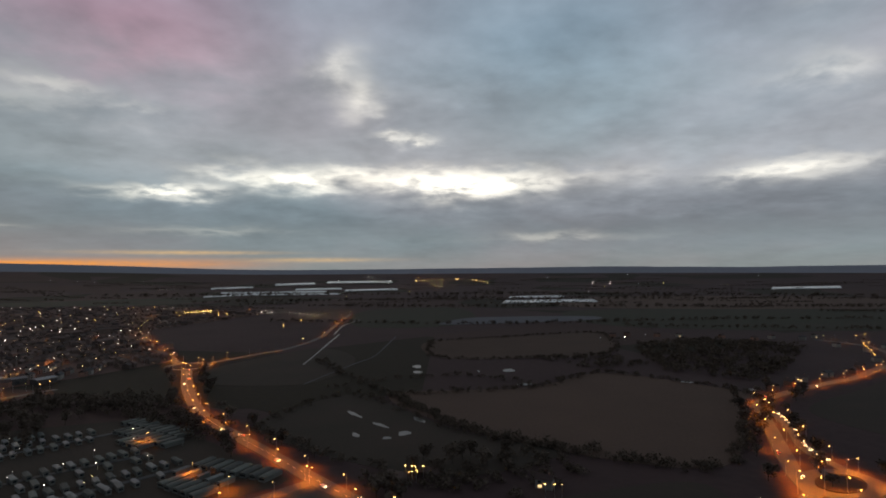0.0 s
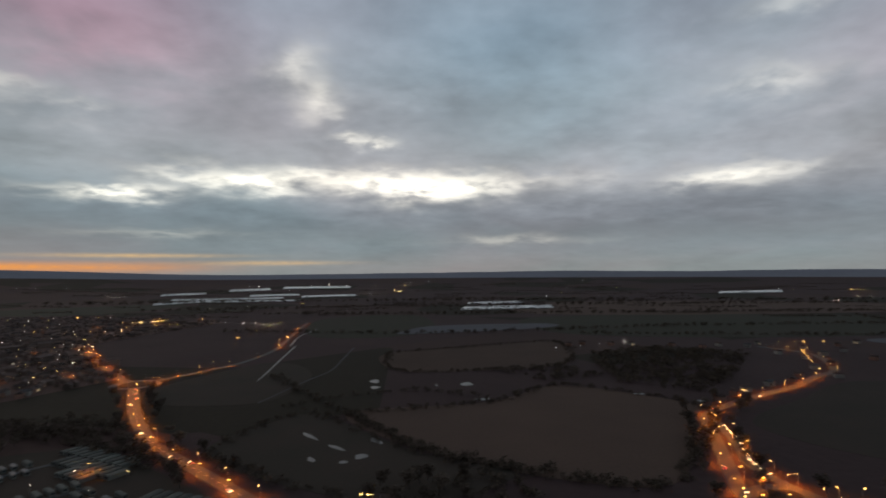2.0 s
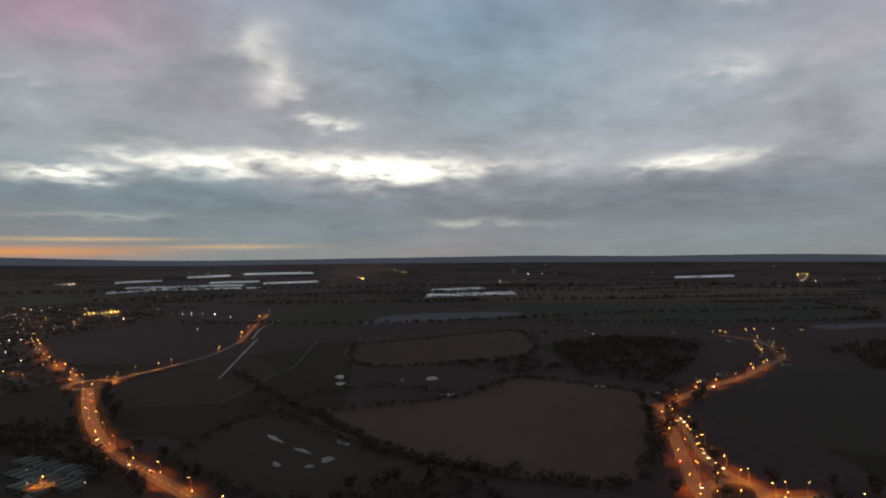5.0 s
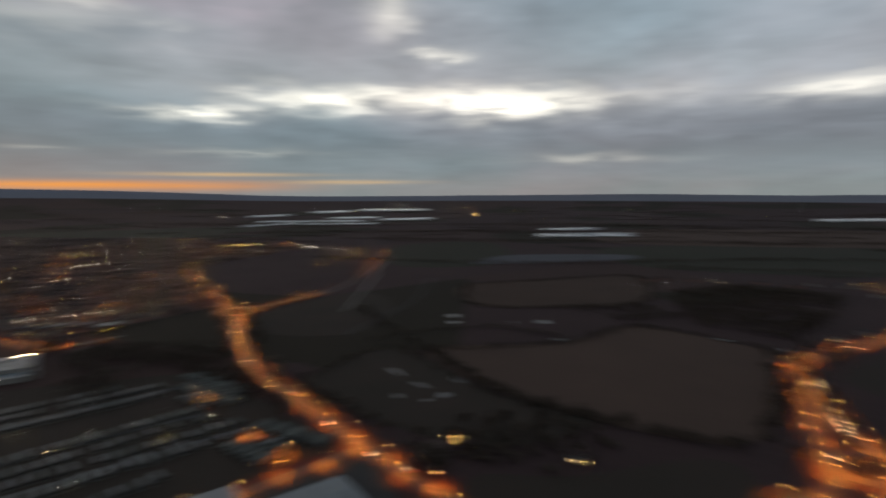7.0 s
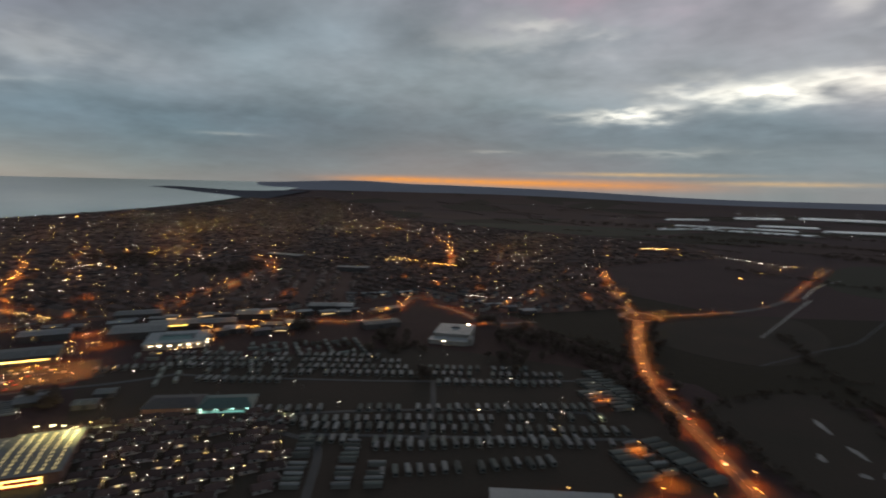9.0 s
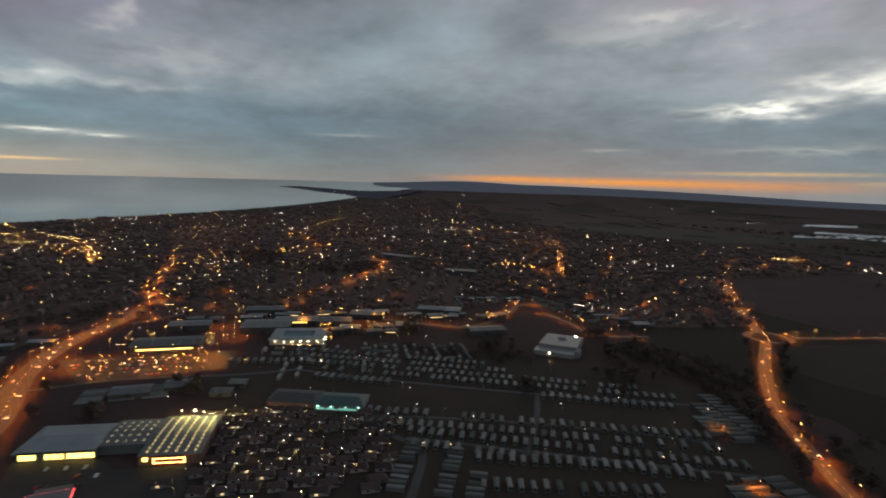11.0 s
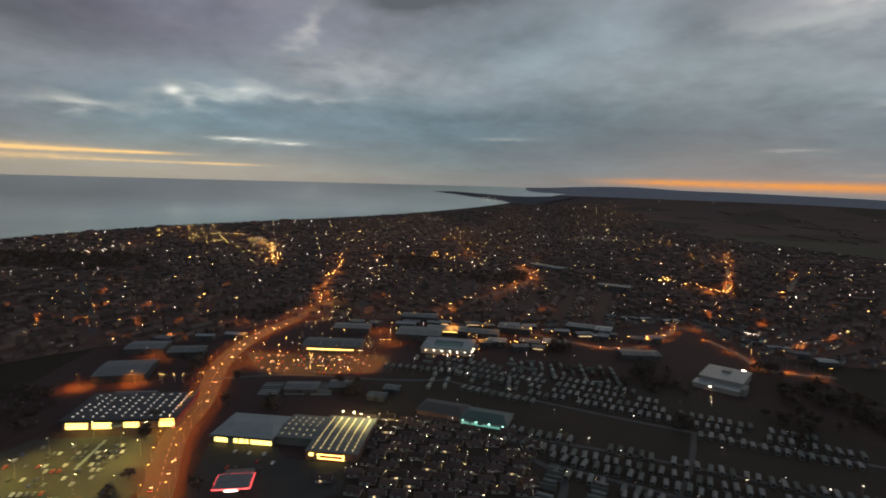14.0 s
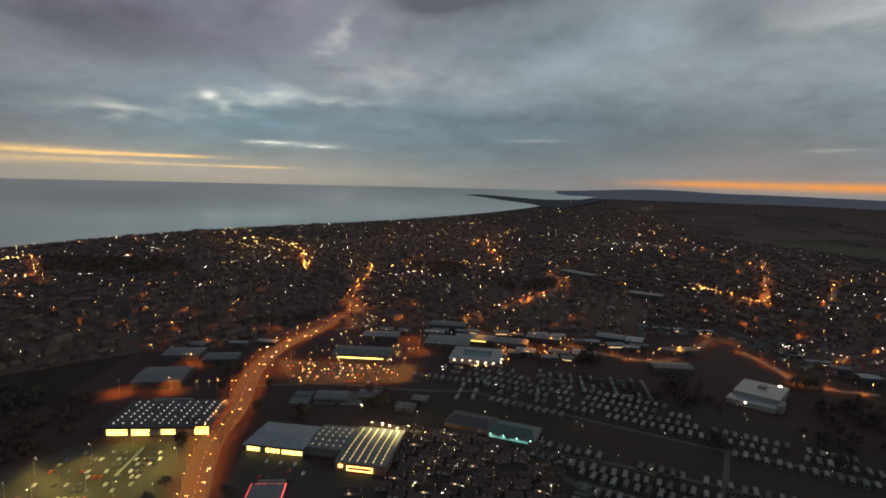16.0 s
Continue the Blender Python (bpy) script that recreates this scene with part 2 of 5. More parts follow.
def island_tint(m, low, high):
    """Gives each loose piece of a joined mesh its own brightness."""
    t = m.node_tree
    b = t.nodes["Principled BSDF"]
    g, r, mix = t.nodes.new("ShaderNodeNewGeometry"), t.nodes.new("ShaderNodeMapRange"), t.nodes.new("ShaderNodeMix")
    r.inputs[3].default_value, r.inputs[4].default_value = low, high
    t.links.new(g.outputs["Random Per Island"], r.inputs[0])
    mix.data_type, mix.blend_type = "RGBA", "MULTIPLY"
    mix.inputs[0].default_value = 1
    if b.inputs["Base Color"].links:
        t.links.new(b.inputs["Base Color"].links[0].from_socket, mix.inputs[6])
    else:
        mix.inputs[6].default_value = b.inputs["Base Color"].default_value
    t.links.new(r.outputs[0], mix.inputs[7])
    t.links.new(mix.outputs[2], b.inputs["Base Color"])
    return m


def lit(name, colour, strength, sampled=False):
    m = material(name, (0.6, 0.6, 0.6), 0.4, emit=colour, strength=strength)
    m.cycles.emission_sampling = "AUTO" if sampled else "NONE"
    return m


SODIUM, WHITE, WARM = (1.0, 0.47, 0.1), (1.0, 0.86, 0.62), (1.0, 0.68, 0.28)
M_meadow = material("meadow_ground", (0.047, 0.034, 0.03), 0.95, second=(0.064, 0.045, 0.04), patch=160, grain=7, bump=0.3, spec=0.1)
M_grass = material("grass", (0.0445, 0.0397, 0.03), 0.95, second=(0.0639, 0.0458, 0.0371), patch=60, grain=2.5, bump=0.2, spec=0.1)
M_soil = material("ploughed_soil", (0.121, 0.0789, 0.0595), 0.95, second=(0.0904, 0.06, 0.0469), patch=70, grain=3, bump=0.3, spec=0.1)
M_stubble = material("stubble_soil", (0.0966, 0.0632, 0.0469), 0.95, second=(0.071, 0.0473, 0.0366), patch=90, grain=4, bump=0.3, spec=0.1)
M_green = material("winter_wheat", (0.0448, 0.0489, 0.0311), 0.95, second=(0.058, 0.0489, 0.0371), patch=120, grain=4, bump=0.2, spec=0.1)
# distance haze is painted into the hills' pale blue-grey base colour
M_hazed_hill = material("far_hill", (0.27, 0.275, 0.31), 1.0, second=(0.23, 0.235, 0.265), patch=300, grain=40, spec=0.0)
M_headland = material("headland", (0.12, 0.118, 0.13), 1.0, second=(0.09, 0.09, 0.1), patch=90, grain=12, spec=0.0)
M_asphalt = material("asphalt", (0.07, 0.068, 0.066), 0.75, second=(0.045, 0.045, 0.045), patch=14, grain=0.8, bump=0.02, spec=0.3)
M_yard = material("worn_asphalt", (0.0465, 0.0453, 0.0422), 0.8, second=(0.031, 0.0298, 0.0279), patch=18, grain=1.2, bump=0.02, spec=0.3)
M_line = material("road_paint", (0.7, 0.69, 0.65), 0.6, second=(0.45, 0.44, 0.42), grain=0.6)
M_shingle = material("shingle_beach", (0.22, 0.19, 0.15), 0.9, second=(0.14, 0.12, 0.1), patch=40, grain=3)
M_leaf = material("bare_winter_foliage", (0.09, 0.07, 0.055), 0.9, second=(0.115, 0.088, 0.07), patch=6, grain=0.8, vary=0.3, spec=0.1)
M_bark = material("bark", (0.07, 0.055, 0.042), 0.9, second=(0.04, 0.032, 0.026), grain=0.3)
M_tile = material("roof_tile", (0.085, 0.056, 0.048), 0.85, second=(0.06, 0.042, 0.04), patch=3, grain=0.4, vary=0.35, spec=0.2)
M_slate = material("slate_roof", (0.065, 0.06, 0.06), 0.75, second=(0.045, 0.044, 0.046), patch=3, grain=0.4, vary=0.3)
M_brick = material("brick_wall", (0.242, 0.132, 0.0978), 0.85, second=(0.165, 0.0935, 0.0747), patch=2, grain=0.25, vary=0.25)
M_render = material("pale_render", (0.25, 0.235, 0.21), 0.85, second=(0.17, 0.16, 0.145), patch=2, grain=0.3, vary=0.15)
M_clad = material("pale_cladding", (0.144, 0.147, 0.131), 0.8, second=(0.099, 0.101, 0.09), patch=3, grain=0.4, vary=0.2)
M_paleroof = material("pale_sheet_roof", (0.17, 0.178, 0.17), 0.65, second=(0.1, 0.106, 0.102), patch=4, grain=0.6, vary=0.35)
M_fascia = material("pale_front_render", (0.3, 0.285, 0.26), 0.6, second=(0.2, 0.19, 0.17), grain=0.6, vary=0.3)
M_dkclad = material("dark_cladding", (0.075, 0.068, 0.065), 0.7, second=(0.05, 0.046, 0.045), patch=4, grain=0.5, vary=0.3)
M_homeroof = material("weathered_home_roof", (0.1, 0.11, 0.095), 0.75, second=(0.055, 0.062, 0.054), patch=4, grain=0.6, vary=0.5)
M_greyroof = material("grey_sheet_roof", (0.15, 0.155, 0.155), 0.6, second=(0.1, 0.103, 0.105), patch=6, grain=0.8, vary=0.15)
M_darkroof = material("dark_membrane_roof", (0.055, 0.052, 0.055), 0.7, second=(0.035, 0.034, 0.037), patch=8, grain=1.0)
M_whiteroof = material("white_sheet_roof", (0.26, 0.285, 0.285), 0.55, second=(0.18, 0.2, 0.2), patch=9, grain=1.0)
M_greenroof = material("green_sheet_roof", (0.05, 0.1, 0.09), 0.6, second=(0.035, 0.07, 0.065), patch=6, grain=0.8)
M_pitch = material("floodlit_turf", (0.06, 0.2, 0.05), 0.9, second=(0.05, 0.15, 0.04), patch=20, grain=2, spec=0.1)
M_steel = material("galvanised_steel", (0.35, 0.35, 0.35), 0.45, 0.9, second=(0.25, 0.25, 0.25), grain=0.4)
M_dark = material("dark_plastic", (0.03, 0.03, 0.032), 0.5)
M_red = material("red_fascia", (0.3, 0.03, 0.03), 0.5)
M_rubber = material("tyre_rubber", (0.02, 0.02, 0.02), 0.85)
M_glass = material("dark_glass", (0.02, 0.024, 0.028), 0.06, spec=0.8)
M_flood = material("flooded_pasture", (0.12, 0.115, 0.125), 0.8, second=(0.08, 0.08, 0.085), patch=60, grain=5, spec=0.1)
M_poly = material("polytunnel_film", (0.72, 0.74, 0.74), 0.22, second=(0.6, 0.62, 0.63), patch=25, grain=3, spec=0.9)
M_water = material("still_water", (0.05, 0.045, 0.04), 0.3, second=(0.09, 0.075, 0.06), patch=5, grain=1.5, spec=0.3)
# base colour far paler than water: stands in for missing sky reflection
M_sea_sheen = material("sea_water", (0.64, 0.68, 0.5), 0.13, second=(0.54, 0.59, 0.45), patch=350, grain=9, bump=0.06, spec=0.9)
M_town = material("town_gardens", (0.0917, 0.0562, 0.0466), 0.95, second=(0.124, 0.0784, 0.0665), patch=45, grain=6, bump=0.2, spec=0.1)
PAINTS = [material("car_paint", c, 0.3, 0.3, vary=0.2, spec=0.6) for c in ((0.5, 0.5, 0.5), (0.03, 0.03, 0.035), (0.12, 0.13, 0.15), (0.35, 0.04, 0.03), (0.03, 0.06, 0.16), (0.62, 0.62, 0.6))]
L_sodium = lit("sodium_lantern_light", SODIUM, 32)
L_white = lit("white_lantern_light", (1.0, 0.82, 0.5), 40)
L_warm = lit("warm_window_light", WARM, 1.3)
L_yellow = lit("yellow_shop_light", (1.0, 0.70, 0.15), 3.6, True)
L_sky = lit("lit_rooflight", (1.0, 0.76, 0.2), 0.8)
L_skyw = lit("lit_white_rooflight", (1.0, 0.9, 0.75), 0.7)
L_red = lit("red_light", (1.0, 0.06, 0.05), 3)
L_teal = lit("green_light", (0.45, 1.0, 0.8), 5)
L_head = lit("headlight", (1.0, 0.8, 0.45), 9)

# ---- helpers for building ----
RNG = random.Random(7)


def box(bm, x0, x1, y0, y1, z0, z1):
    v = [bm.verts.new((x, y, z)) for z in (z0, z1) for x, y in ((x0, y0), (x1, y0), (x1, y1), (x0, y1))]
    for f in ((3, 2, 1, 0), (4, 5, 6, 7), (0, 1, 5, 4), (1, 2, 6, 5), (2, 3, 7, 6), (3, 0, 4, 7)):
        bm.faces.new([v[i] for i in f])
    return v


def gable(bm, x0, x1, y0, y1, z0, z1, hip=0.0):
    """A pitched roof with its ridge along x; hip: how far the ridge ends draw in."""
    ym = (y0 + y1) / 2
    v = [bm.verts.new(p) for p in ((x0, y0, z0), (x1, y0, z0), (x1, y1, z0), (x0, y1, z0), (x0 + hip, ym, z1), (x1 - hip, ym, z1))]
    for f in ((3, 2, 1, 0), (0, 1, 5, 4), (2, 3, 4, 5), (3, 0, 4), (1, 2, 5)):
        bm.faces.new([v[i] for i in f])


def prism(bm, pts, z0, z1):
    lo, hi = [bm.verts.new((x, y, z0)) for x, y in pts], [bm.verts.new((x, y, z1)) for x, y in pts]
    bm.faces.new(lo[::-1])
    bm.faces.new(hi)
    for i in range(len(pts)):
        j = (i + 1) % len(pts)
        bm.faces.new((lo[i], lo[j], hi[j], hi[i]))


def tube(bm, x, y, z0, z1, r0, r1, n=8):
    a = [[bm.verts.new((x + r * math.cos(2 * math.pi * k / n), y + r * math.sin(2 * math.pi * k / n), z)) for k in range(n)] for z, r in ((z0, r0), (z1, r1))]
    for k in range(n):
        bm.faces.new((a[0][k], a[0][(k + 1) % n], a[1][(k + 1) % n], a[1][k]))
    bm.faces.new(a[0][::-1])
    bm.faces.new(a[1])


def shaped(fn, *args, **kw):
    bm = bmesh.new()
    fn(bm, *args, **kw)
    return bm


def mesh_of(name, bm, mat):
    bmesh.ops.recalc_face_normals(bm, faces=bm.faces)
    me = bpy.data.meshes.new(name)
    bm.to_mesh(me)
    bm.free()
    me.materials.append(mat)
    return me


def part(name, bm, mat, parent=None, label=""):
    ob = new(name, mesh_of(name, bm, mat))
    ob.parent = parent
    return tagged(ob, label)


def piece(name, mesh, parent, m):
    """One more object on a shared mesh."""
    ob = new(name, mesh)
    ob.parent = parent
    ob.matrix_basis = m
    return ob


def thing(name, m, label, category, group="", kind=""):
    ob = new(name)
    ob.matrix_basis = m
    return tagged(ob, label, category, group, kind)


def raw(name, verts, faces, mat, label, category, kind):
    me = bpy.data.meshes.new(name)
    me.from_pydata(verts, [], faces)
    me.materials.append(mat)
    me.update()
    return tagged(new(name, me), label, category, "", kind)


def smooth(pts, step=12.0, closed=False):
    """A Catmull-Rom line through the points, sampled about every step metres."""
    P = [Vector(p[:2]) for p in pts]
    n, out = len(P), []
    for i in range(n if closed else n - 1):
        a, b = P[i], P[(i + 1) % n]
        p0 = P[i - 1] if closed or i else a * 2 - b
        p3 = P[(i + 2) % n] if closed or i + 2 < n else b * 2 - a
        k = max(1, int((b - a).length / step))
        for j in range(k):
            u = j / k
            out.append(0.5 * (2 * a + (b - p0) * u + (2 * p0 - 5 * a + 4 * b - p3) * u * u + (3 * a - p0 - 3 * b + p3) * u ** 3))
    if not closed:
        out.append(P[-1])
    return out


def inside(x, y, poly):
    hit = False
    for i in range(len(poly)):
        (ax, ay), (bx, by) = poly[i], poly[i - 1]
        if (ay > y) != (by > y) and x < (bx - ax) * (y - ay) / (by - ay) + ax:
            hit = not hit
    return hit


# ---- ground: one sheet that lifts towards its rim, where the true horizon lies past the land ----
def ease(x, a, b):
    s = min(1.0, max(0.0, (x - a) / (b - a)))
    return s * s * (3 - 2 * s)


def rim(az):
    return 100 + 58 * ease(az, 14, 44) + 9 * ease(az, 44, 62)


def ground_z(x, y):
    r = math.hypot(x, y)
    return rim(math.degrees(math.atan2(-x, y))) * ((r - 2600) / 2300) ** 2 if r > 2600 else 0.0


def hill(az):
    """Height of the far ridges over the rim."""
    h = 19 * ease(-az, -12, 12) * (0.65 + 0.5 * noise.noise((az * 0.09, 3.1, 0)) + 0.25 * noise.noise((az * 0.35, 1.1, 0)))
    h += 25 * ease(63 - az, 0, 8) * ease(az, 38, 56) * (0.85 + 0.3 * noise.noise((az * 0.2, 9.0, 0)))
    h += 6 * ease(az, 20, 30) * ease(62 - az, 0, 6)
    return (max(0.0, h) + 1.5 + 1.5 * noise.noise((az * 1.3, 0, 5))) * ease(65 - az, 0, 8)


RINGS = [0, 60, 150, 300, 600, 1000, 1500, 2000, 2400, 2600] + [2600 + 115 * k for k in range(1, 21)]
N_AZ = 240


def polar(rings, height):
    verts, faces = [], []
    for r in rings:
        for k in range(N_AZ):
            a = 2 * math.pi * k / N_AZ
            x, y = -math.sin(a) * r, math.cos(a) * r
            verts.append((x, y, height(x, y, r)))
    for i in range(len(rings) - 1):
        for k in range(N_AZ):
            j = (k + 1) % N_AZ
            faces.append((i * N_AZ + k, i * N_AZ + j, (i + 1) * N_AZ + j, (i + 1) * N_AZ + k))
    return verts, faces


def patchwork(m):
    """Fields of differing crops in the distance."""
    t = m.node_tree
    b = t.nodes["Principled BSDF"]
    pos, vor, ramp, mix = (t.nodes.new(k) for k in ("ShaderNodeTexCoord", "ShaderNodeTexVoronoi", "ShaderNodeValToRGB", "ShaderNodeMix"))
    vor.inputs["Scale"].default_value = 1 / 330
    t.links.new(pos.outputs["Object"], vor.inputs["Vector"])
    sep = t.nodes.new("ShaderNodeSeparateColor")
    t.links.new(vor.outputs["Color"], sep.inputs[0])
    t.links.new(sep.outputs[0], ramp.inputs[0])
    ramp.color_ramp.interpolation = "CONSTANT"
    for e, (p, c) in zip([ramp.color_ramp.elements[0], ramp.color_ramp.elements[1], ramp.color_ramp.elements.new(0.5), ramp.color_ramp.elements.new(0.75)],
                         ((0, (1.15, 1.03, 1.1)), (0.25, (0.72, 0.95, 0.85)), (0.5, (1.22, 1.06, 1.03)), (0.75, (0.66, 0.75, 0.58)))):
        e.position, e.color = p, (*c, 1)
    mix.data_type, mix.blend_type = "RGBA", "MULTIPLY"
    mix.inputs[0].default_value = 1
    t.links.new(b.inputs["Base Color"].links[0].from_socket, mix.inputs[6])
    t.links.new(ramp.outputs[0], mix.inputs[7])
    t.links.new(mix.outputs[2], b.inputs["Base Color"])


patchwork(M_meadow)
raw("ground", *polar(RINGS, lambda x, y, r: ground_z(x, y)), M_meadow, "dark winter meadows and fields reaching to the horizon", "ground", "structure")


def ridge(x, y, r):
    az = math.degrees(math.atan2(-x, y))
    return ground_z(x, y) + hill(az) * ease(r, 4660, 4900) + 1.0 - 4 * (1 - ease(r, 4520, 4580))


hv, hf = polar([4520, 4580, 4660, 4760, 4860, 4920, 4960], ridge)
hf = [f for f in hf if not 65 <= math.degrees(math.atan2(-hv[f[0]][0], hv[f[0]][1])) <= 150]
raw("hills", hv, hf, M_hazed_hill, "long low hills along the horizon, coloured blue-grey for distance haze", "hills", "structure")

# ---- sea and coast ----
COAST = [(-1180, -1500), (-1480, -1040), (-1791, -773), (-2018, -637), (-2283, -437), (-2501, -191), (-2736, 125), (-2972, 557), (-3284, 1080), (-3471, 1421), (-3669, 1763)]


def seaside():
    line = smooth(COAST, 60)
    verts, faces = [], []
    for p in line:
        n = 26
        far = p.normalized() * 4960
        turn = radians(140 + (57 - 140) * min(1.0, max(0.0, (-1180 - p.x) / 2489)))
        far = Vector((-math.sin(turn), math.cos(turn))) * 4960
        for k in range(n + 1):
            q = p.lerp(far, (k / n) ** 1.3)
            verts.append((q.x, q.y, ground_z(q.x, q.y) + 1.2))
    for i in range(len(line) - 1):
        for k in range(26):
            a = i * 27 + k
            faces.append((a, a + 1, a + 28, a + 27))
    return verts, faces, line


sv, sf, shore = seaside()
sea = raw("sea", sv, sf, M_sea_sheen, "calm grey-green sea, part of its sky reflection put into the pale colour", "sea", "structure")
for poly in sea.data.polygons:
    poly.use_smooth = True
bv, bf = [], []
for i, p in enumerate(shore[:-14]):
    d = (shore[min(i + 1, len(shore) - 1)] - shore[max(i - 1, 0)]).normalized()
    nrm = Vector((d.y, -d.x))
    for s, dz_ in ((-16, 1.3), (14, 2.2), (26, 0.6)):
        q = p + nrm * s
        bv.append((q.x, q.y, ground_z(q.x, q.y) + dz_))
for i in range(len(shore) - 15):
    for k in range(2):
        a = i * 3 + k
        bf.append((a, a + 1, a + 4, a + 3))
raw("beach", bv, bf, M_shingle, "pale shingle beach along the shoreline", "beach", "structure")

# the headland: near and far shore in pairs, from its tip to where it joins the land
HEADLAND = [((-4370, 1399), (-4380, 1405)), ((-4215, 1513), (-4328, 1554)), ((-3993, 1617), (-4171, 1738)), ((-3797, 1720), (-3977, 1948)), ((-3640, 1745), (-3900, 2226)), ((-3480, 1800), (-3800, 2400))]
near_side, far_side = smooth([p[0] for p in HEADLAND], 30), smooth([p[1] for p in HEADLAND], 30)
pv, pf, N_H = [], [], 40
for i in range(N_H):
    a, b = near_side[int(i / (N_H - 1) * (len(near_side) - 1))], far_side[int(i / (N_H - 1) * (len(far_side) - 1))]
    for f_, dz_ in ((0, 0.4), (0.15, 4.0), (0.5, 8 + 4 * noise.noise((i * 0.35, 2.0, 0))), (0.85, 6.0), (1, 0.4)):
        q = a.lerp(b, f_)
        pv.append((q.x, q.y, ground_z(q.x, q.y) + 1.0 + dz_ * min(1.0, i / 6)))
for i in range(N_H - 1):
    for k in range(4):
        pf.append((i * 5 + k, i * 5 + k + 1, i * 5 + k + 6, i * 5 + k + 5))
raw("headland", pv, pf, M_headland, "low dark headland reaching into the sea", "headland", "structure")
# ---- fields ----


def slab(name, pts, mat, label, z=0.12, category="field", kind="structure", step=14, thick=0.1):
    line = smooth(pts, step, True)
    ob = part(name, shaped(prism, [(p.x, p.y) for p in line], z - thick, z), mat)
    return tagged(ob, label, category, "", kind)


FIELD_1 = [(-52, 547), (31, 417), (158, 345), (223, 413), (298, 526), (254, 605), (182, 655), (91, 580)]
FIELD_2 = [(-23, 937), (140, 1000), (291, 1041), (241, 805), (88, 758), (-11, 777)]
FIELD_3 = [(-150, 440), (-120, 520), (-77, 545), (10, 430), (78, 378), (15, 335), (-60, 360)]
slab("field_1", FIELD_1, M_soil, "large bare brown ploughed field")
slab("field_2", FIELD_2, M_stubble, "brown stubble field behind a dark hedge")
slab("field_3", FIELD_3, M_grass, "dark green sports field with wet patches")
slab("field_4", [(310, 470), (420, 560), (560, 640), (700, 560), (560, 420), (380, 360)], M_grass, "dark rough pasture beside the lit road")
slab("field_5", [(-180, 1180), (60, 1240), (40, 1700), (-220, 1620)], M_green, "green field of winter wheat")
slab("field_6", [(380, 1150), (1100, 1080), (1300, 1500), (420, 1600)], M_green, "wide green winter wheat field")
slab("field_7", [(1200, 1000), (1500, 800), (2000, 1200), (1500, 1480)], M_stubble, "wide brown stubble field", 0.17)
slab("field_8", [(-1650, 1800), (-1000, 1900), (-1000, 2500), (-2200, 2200)], M_green, "dark green field behind the town")
slab("field_9", [(-300, 640), (-150, 600), (-120, 760), (-200, 860)], M_grass, "damp dark meadow beside the roundabout", 0.14)
slab("field_10", [(420, 1700), (1500, 1620), (1900, 2100), (700, 2300)], M_soil, "far brown ploughed field", 0.19)
slab("field_12", [(875, 950), (1000, 958), (1110, 945), (1125, 1000), (1000, 1012), (890, 1005)], M_flood, "pale wet pasture beyond the village", 0.16)
slab("field_11", [(50, 300), (150, 320), (120, 200), (20, 180), (-10, 290)], M_grass, "dark rough grassland", 0.15)

# ---- ponds and ditches ----


def pond(cx, cy, rx, ry, turn, label="pale still water lying in the field"):
    a = [(cx + rx * math.cos(t) * (1 + 0.25 * math.sin(3 * t + cx)), cy + ry * math.sin(t) * (1 + 0.2 * math.sin(2 * t + cy))) for t in (2 * math.pi * k / 14 for k in range(14))]
    c, s = math.cos(radians(turn)), math.sin(radians(turn))
    a = [(cx + (x - cx) * c - (y - cy) * s, cy + (x - cx) * s + (y - cy) * c) for x, y in a]
    return tagged(part("pond", shaped(prism, a, 0.16, 0.2), M_water), label, "pond", "flooded patches", "structure")


for p in ((79, 673, 9, 15, 0), (-33, 701, 7, 14, 0), (-31, 664, 7, 9, 0), (87, 592, 10, 8, 10), (42, 669, 1.6, 9, 0), (-76, 476, 3, 16, 35), (-50, 443, 3, 14, 40),
          (-66, 418, 3, 8, 20), (-42, 410, 4, 5, 0), (-30, 421, 6, 8, 0), (-20, 458, 4, 12, 30), (262, 600, 8, 5, 0), (310, 560, 5, 9, 0)):
    pond(p[0], p[1], p[2] * 0.8, p[3] * 0.75, p[4])
slab("lake_1", [(7, 1271), (92, 1382), (363, 1398), (340, 1300), (19, 1208)], M_flood, "long pale flooded pasture reflecting the sky", 0.2, "water")


def ribbon(name, pts, width, z, mat, label, category, kind="structure", step=9.0):
    line = smooth(pts, step)
    v, f = [], []
    for i, p in enumerate(line):
        d = (line[min(i + 1, len(line) - 1)] - line[max(i - 1, 0)]).normalized()
        for s in (-0.5, 0.5):
            q = p + Vector((d.y, -d.x)) * width * s
            v.append((q.x, q.y, z))
        for s in (0.5, -0.5):
            q = p + Vector((d.y, -d.x)) * (width * s + (0.3 if s > 0 else -0.3))
            v.append((q.x, q.y, 0.0))
    for i in range(len(line) - 1):
        a = 4 * i
        f += [(a, a + 1, a + 5, a + 4), (a + 1, a + 2, a + 6, a + 5), (a + 3, a, a + 4, a + 7)]
    return raw(name, v, f, mat, label, category, kind), line


ribbon("river_1", [(-181, 720), (-184, 798), (-190, 920), (-195, 1043)], 1.6, 0.22, M_water, "narrow water-filled ditch between meadows", "ditch")
ribbon("river_2", [(-150, 600), (-118, 717), (-98, 783), (-92, 880), (-86, 1003)], 1.3, 0.22, M_flood, "wet ditch crossing the meadows", "ditch")
ribbon("river_3", [(-205, 1043), (-215, 1200), (-200, 1330)], 1.8, 0.22, M_water, "far stretch of a ditch", "ditch")

ribbon("track", [(312, 537), (262, 470), (235, 427), (191, 376)], 5, 0.2, M_stubble, "pale earth track along the field edge", "track")

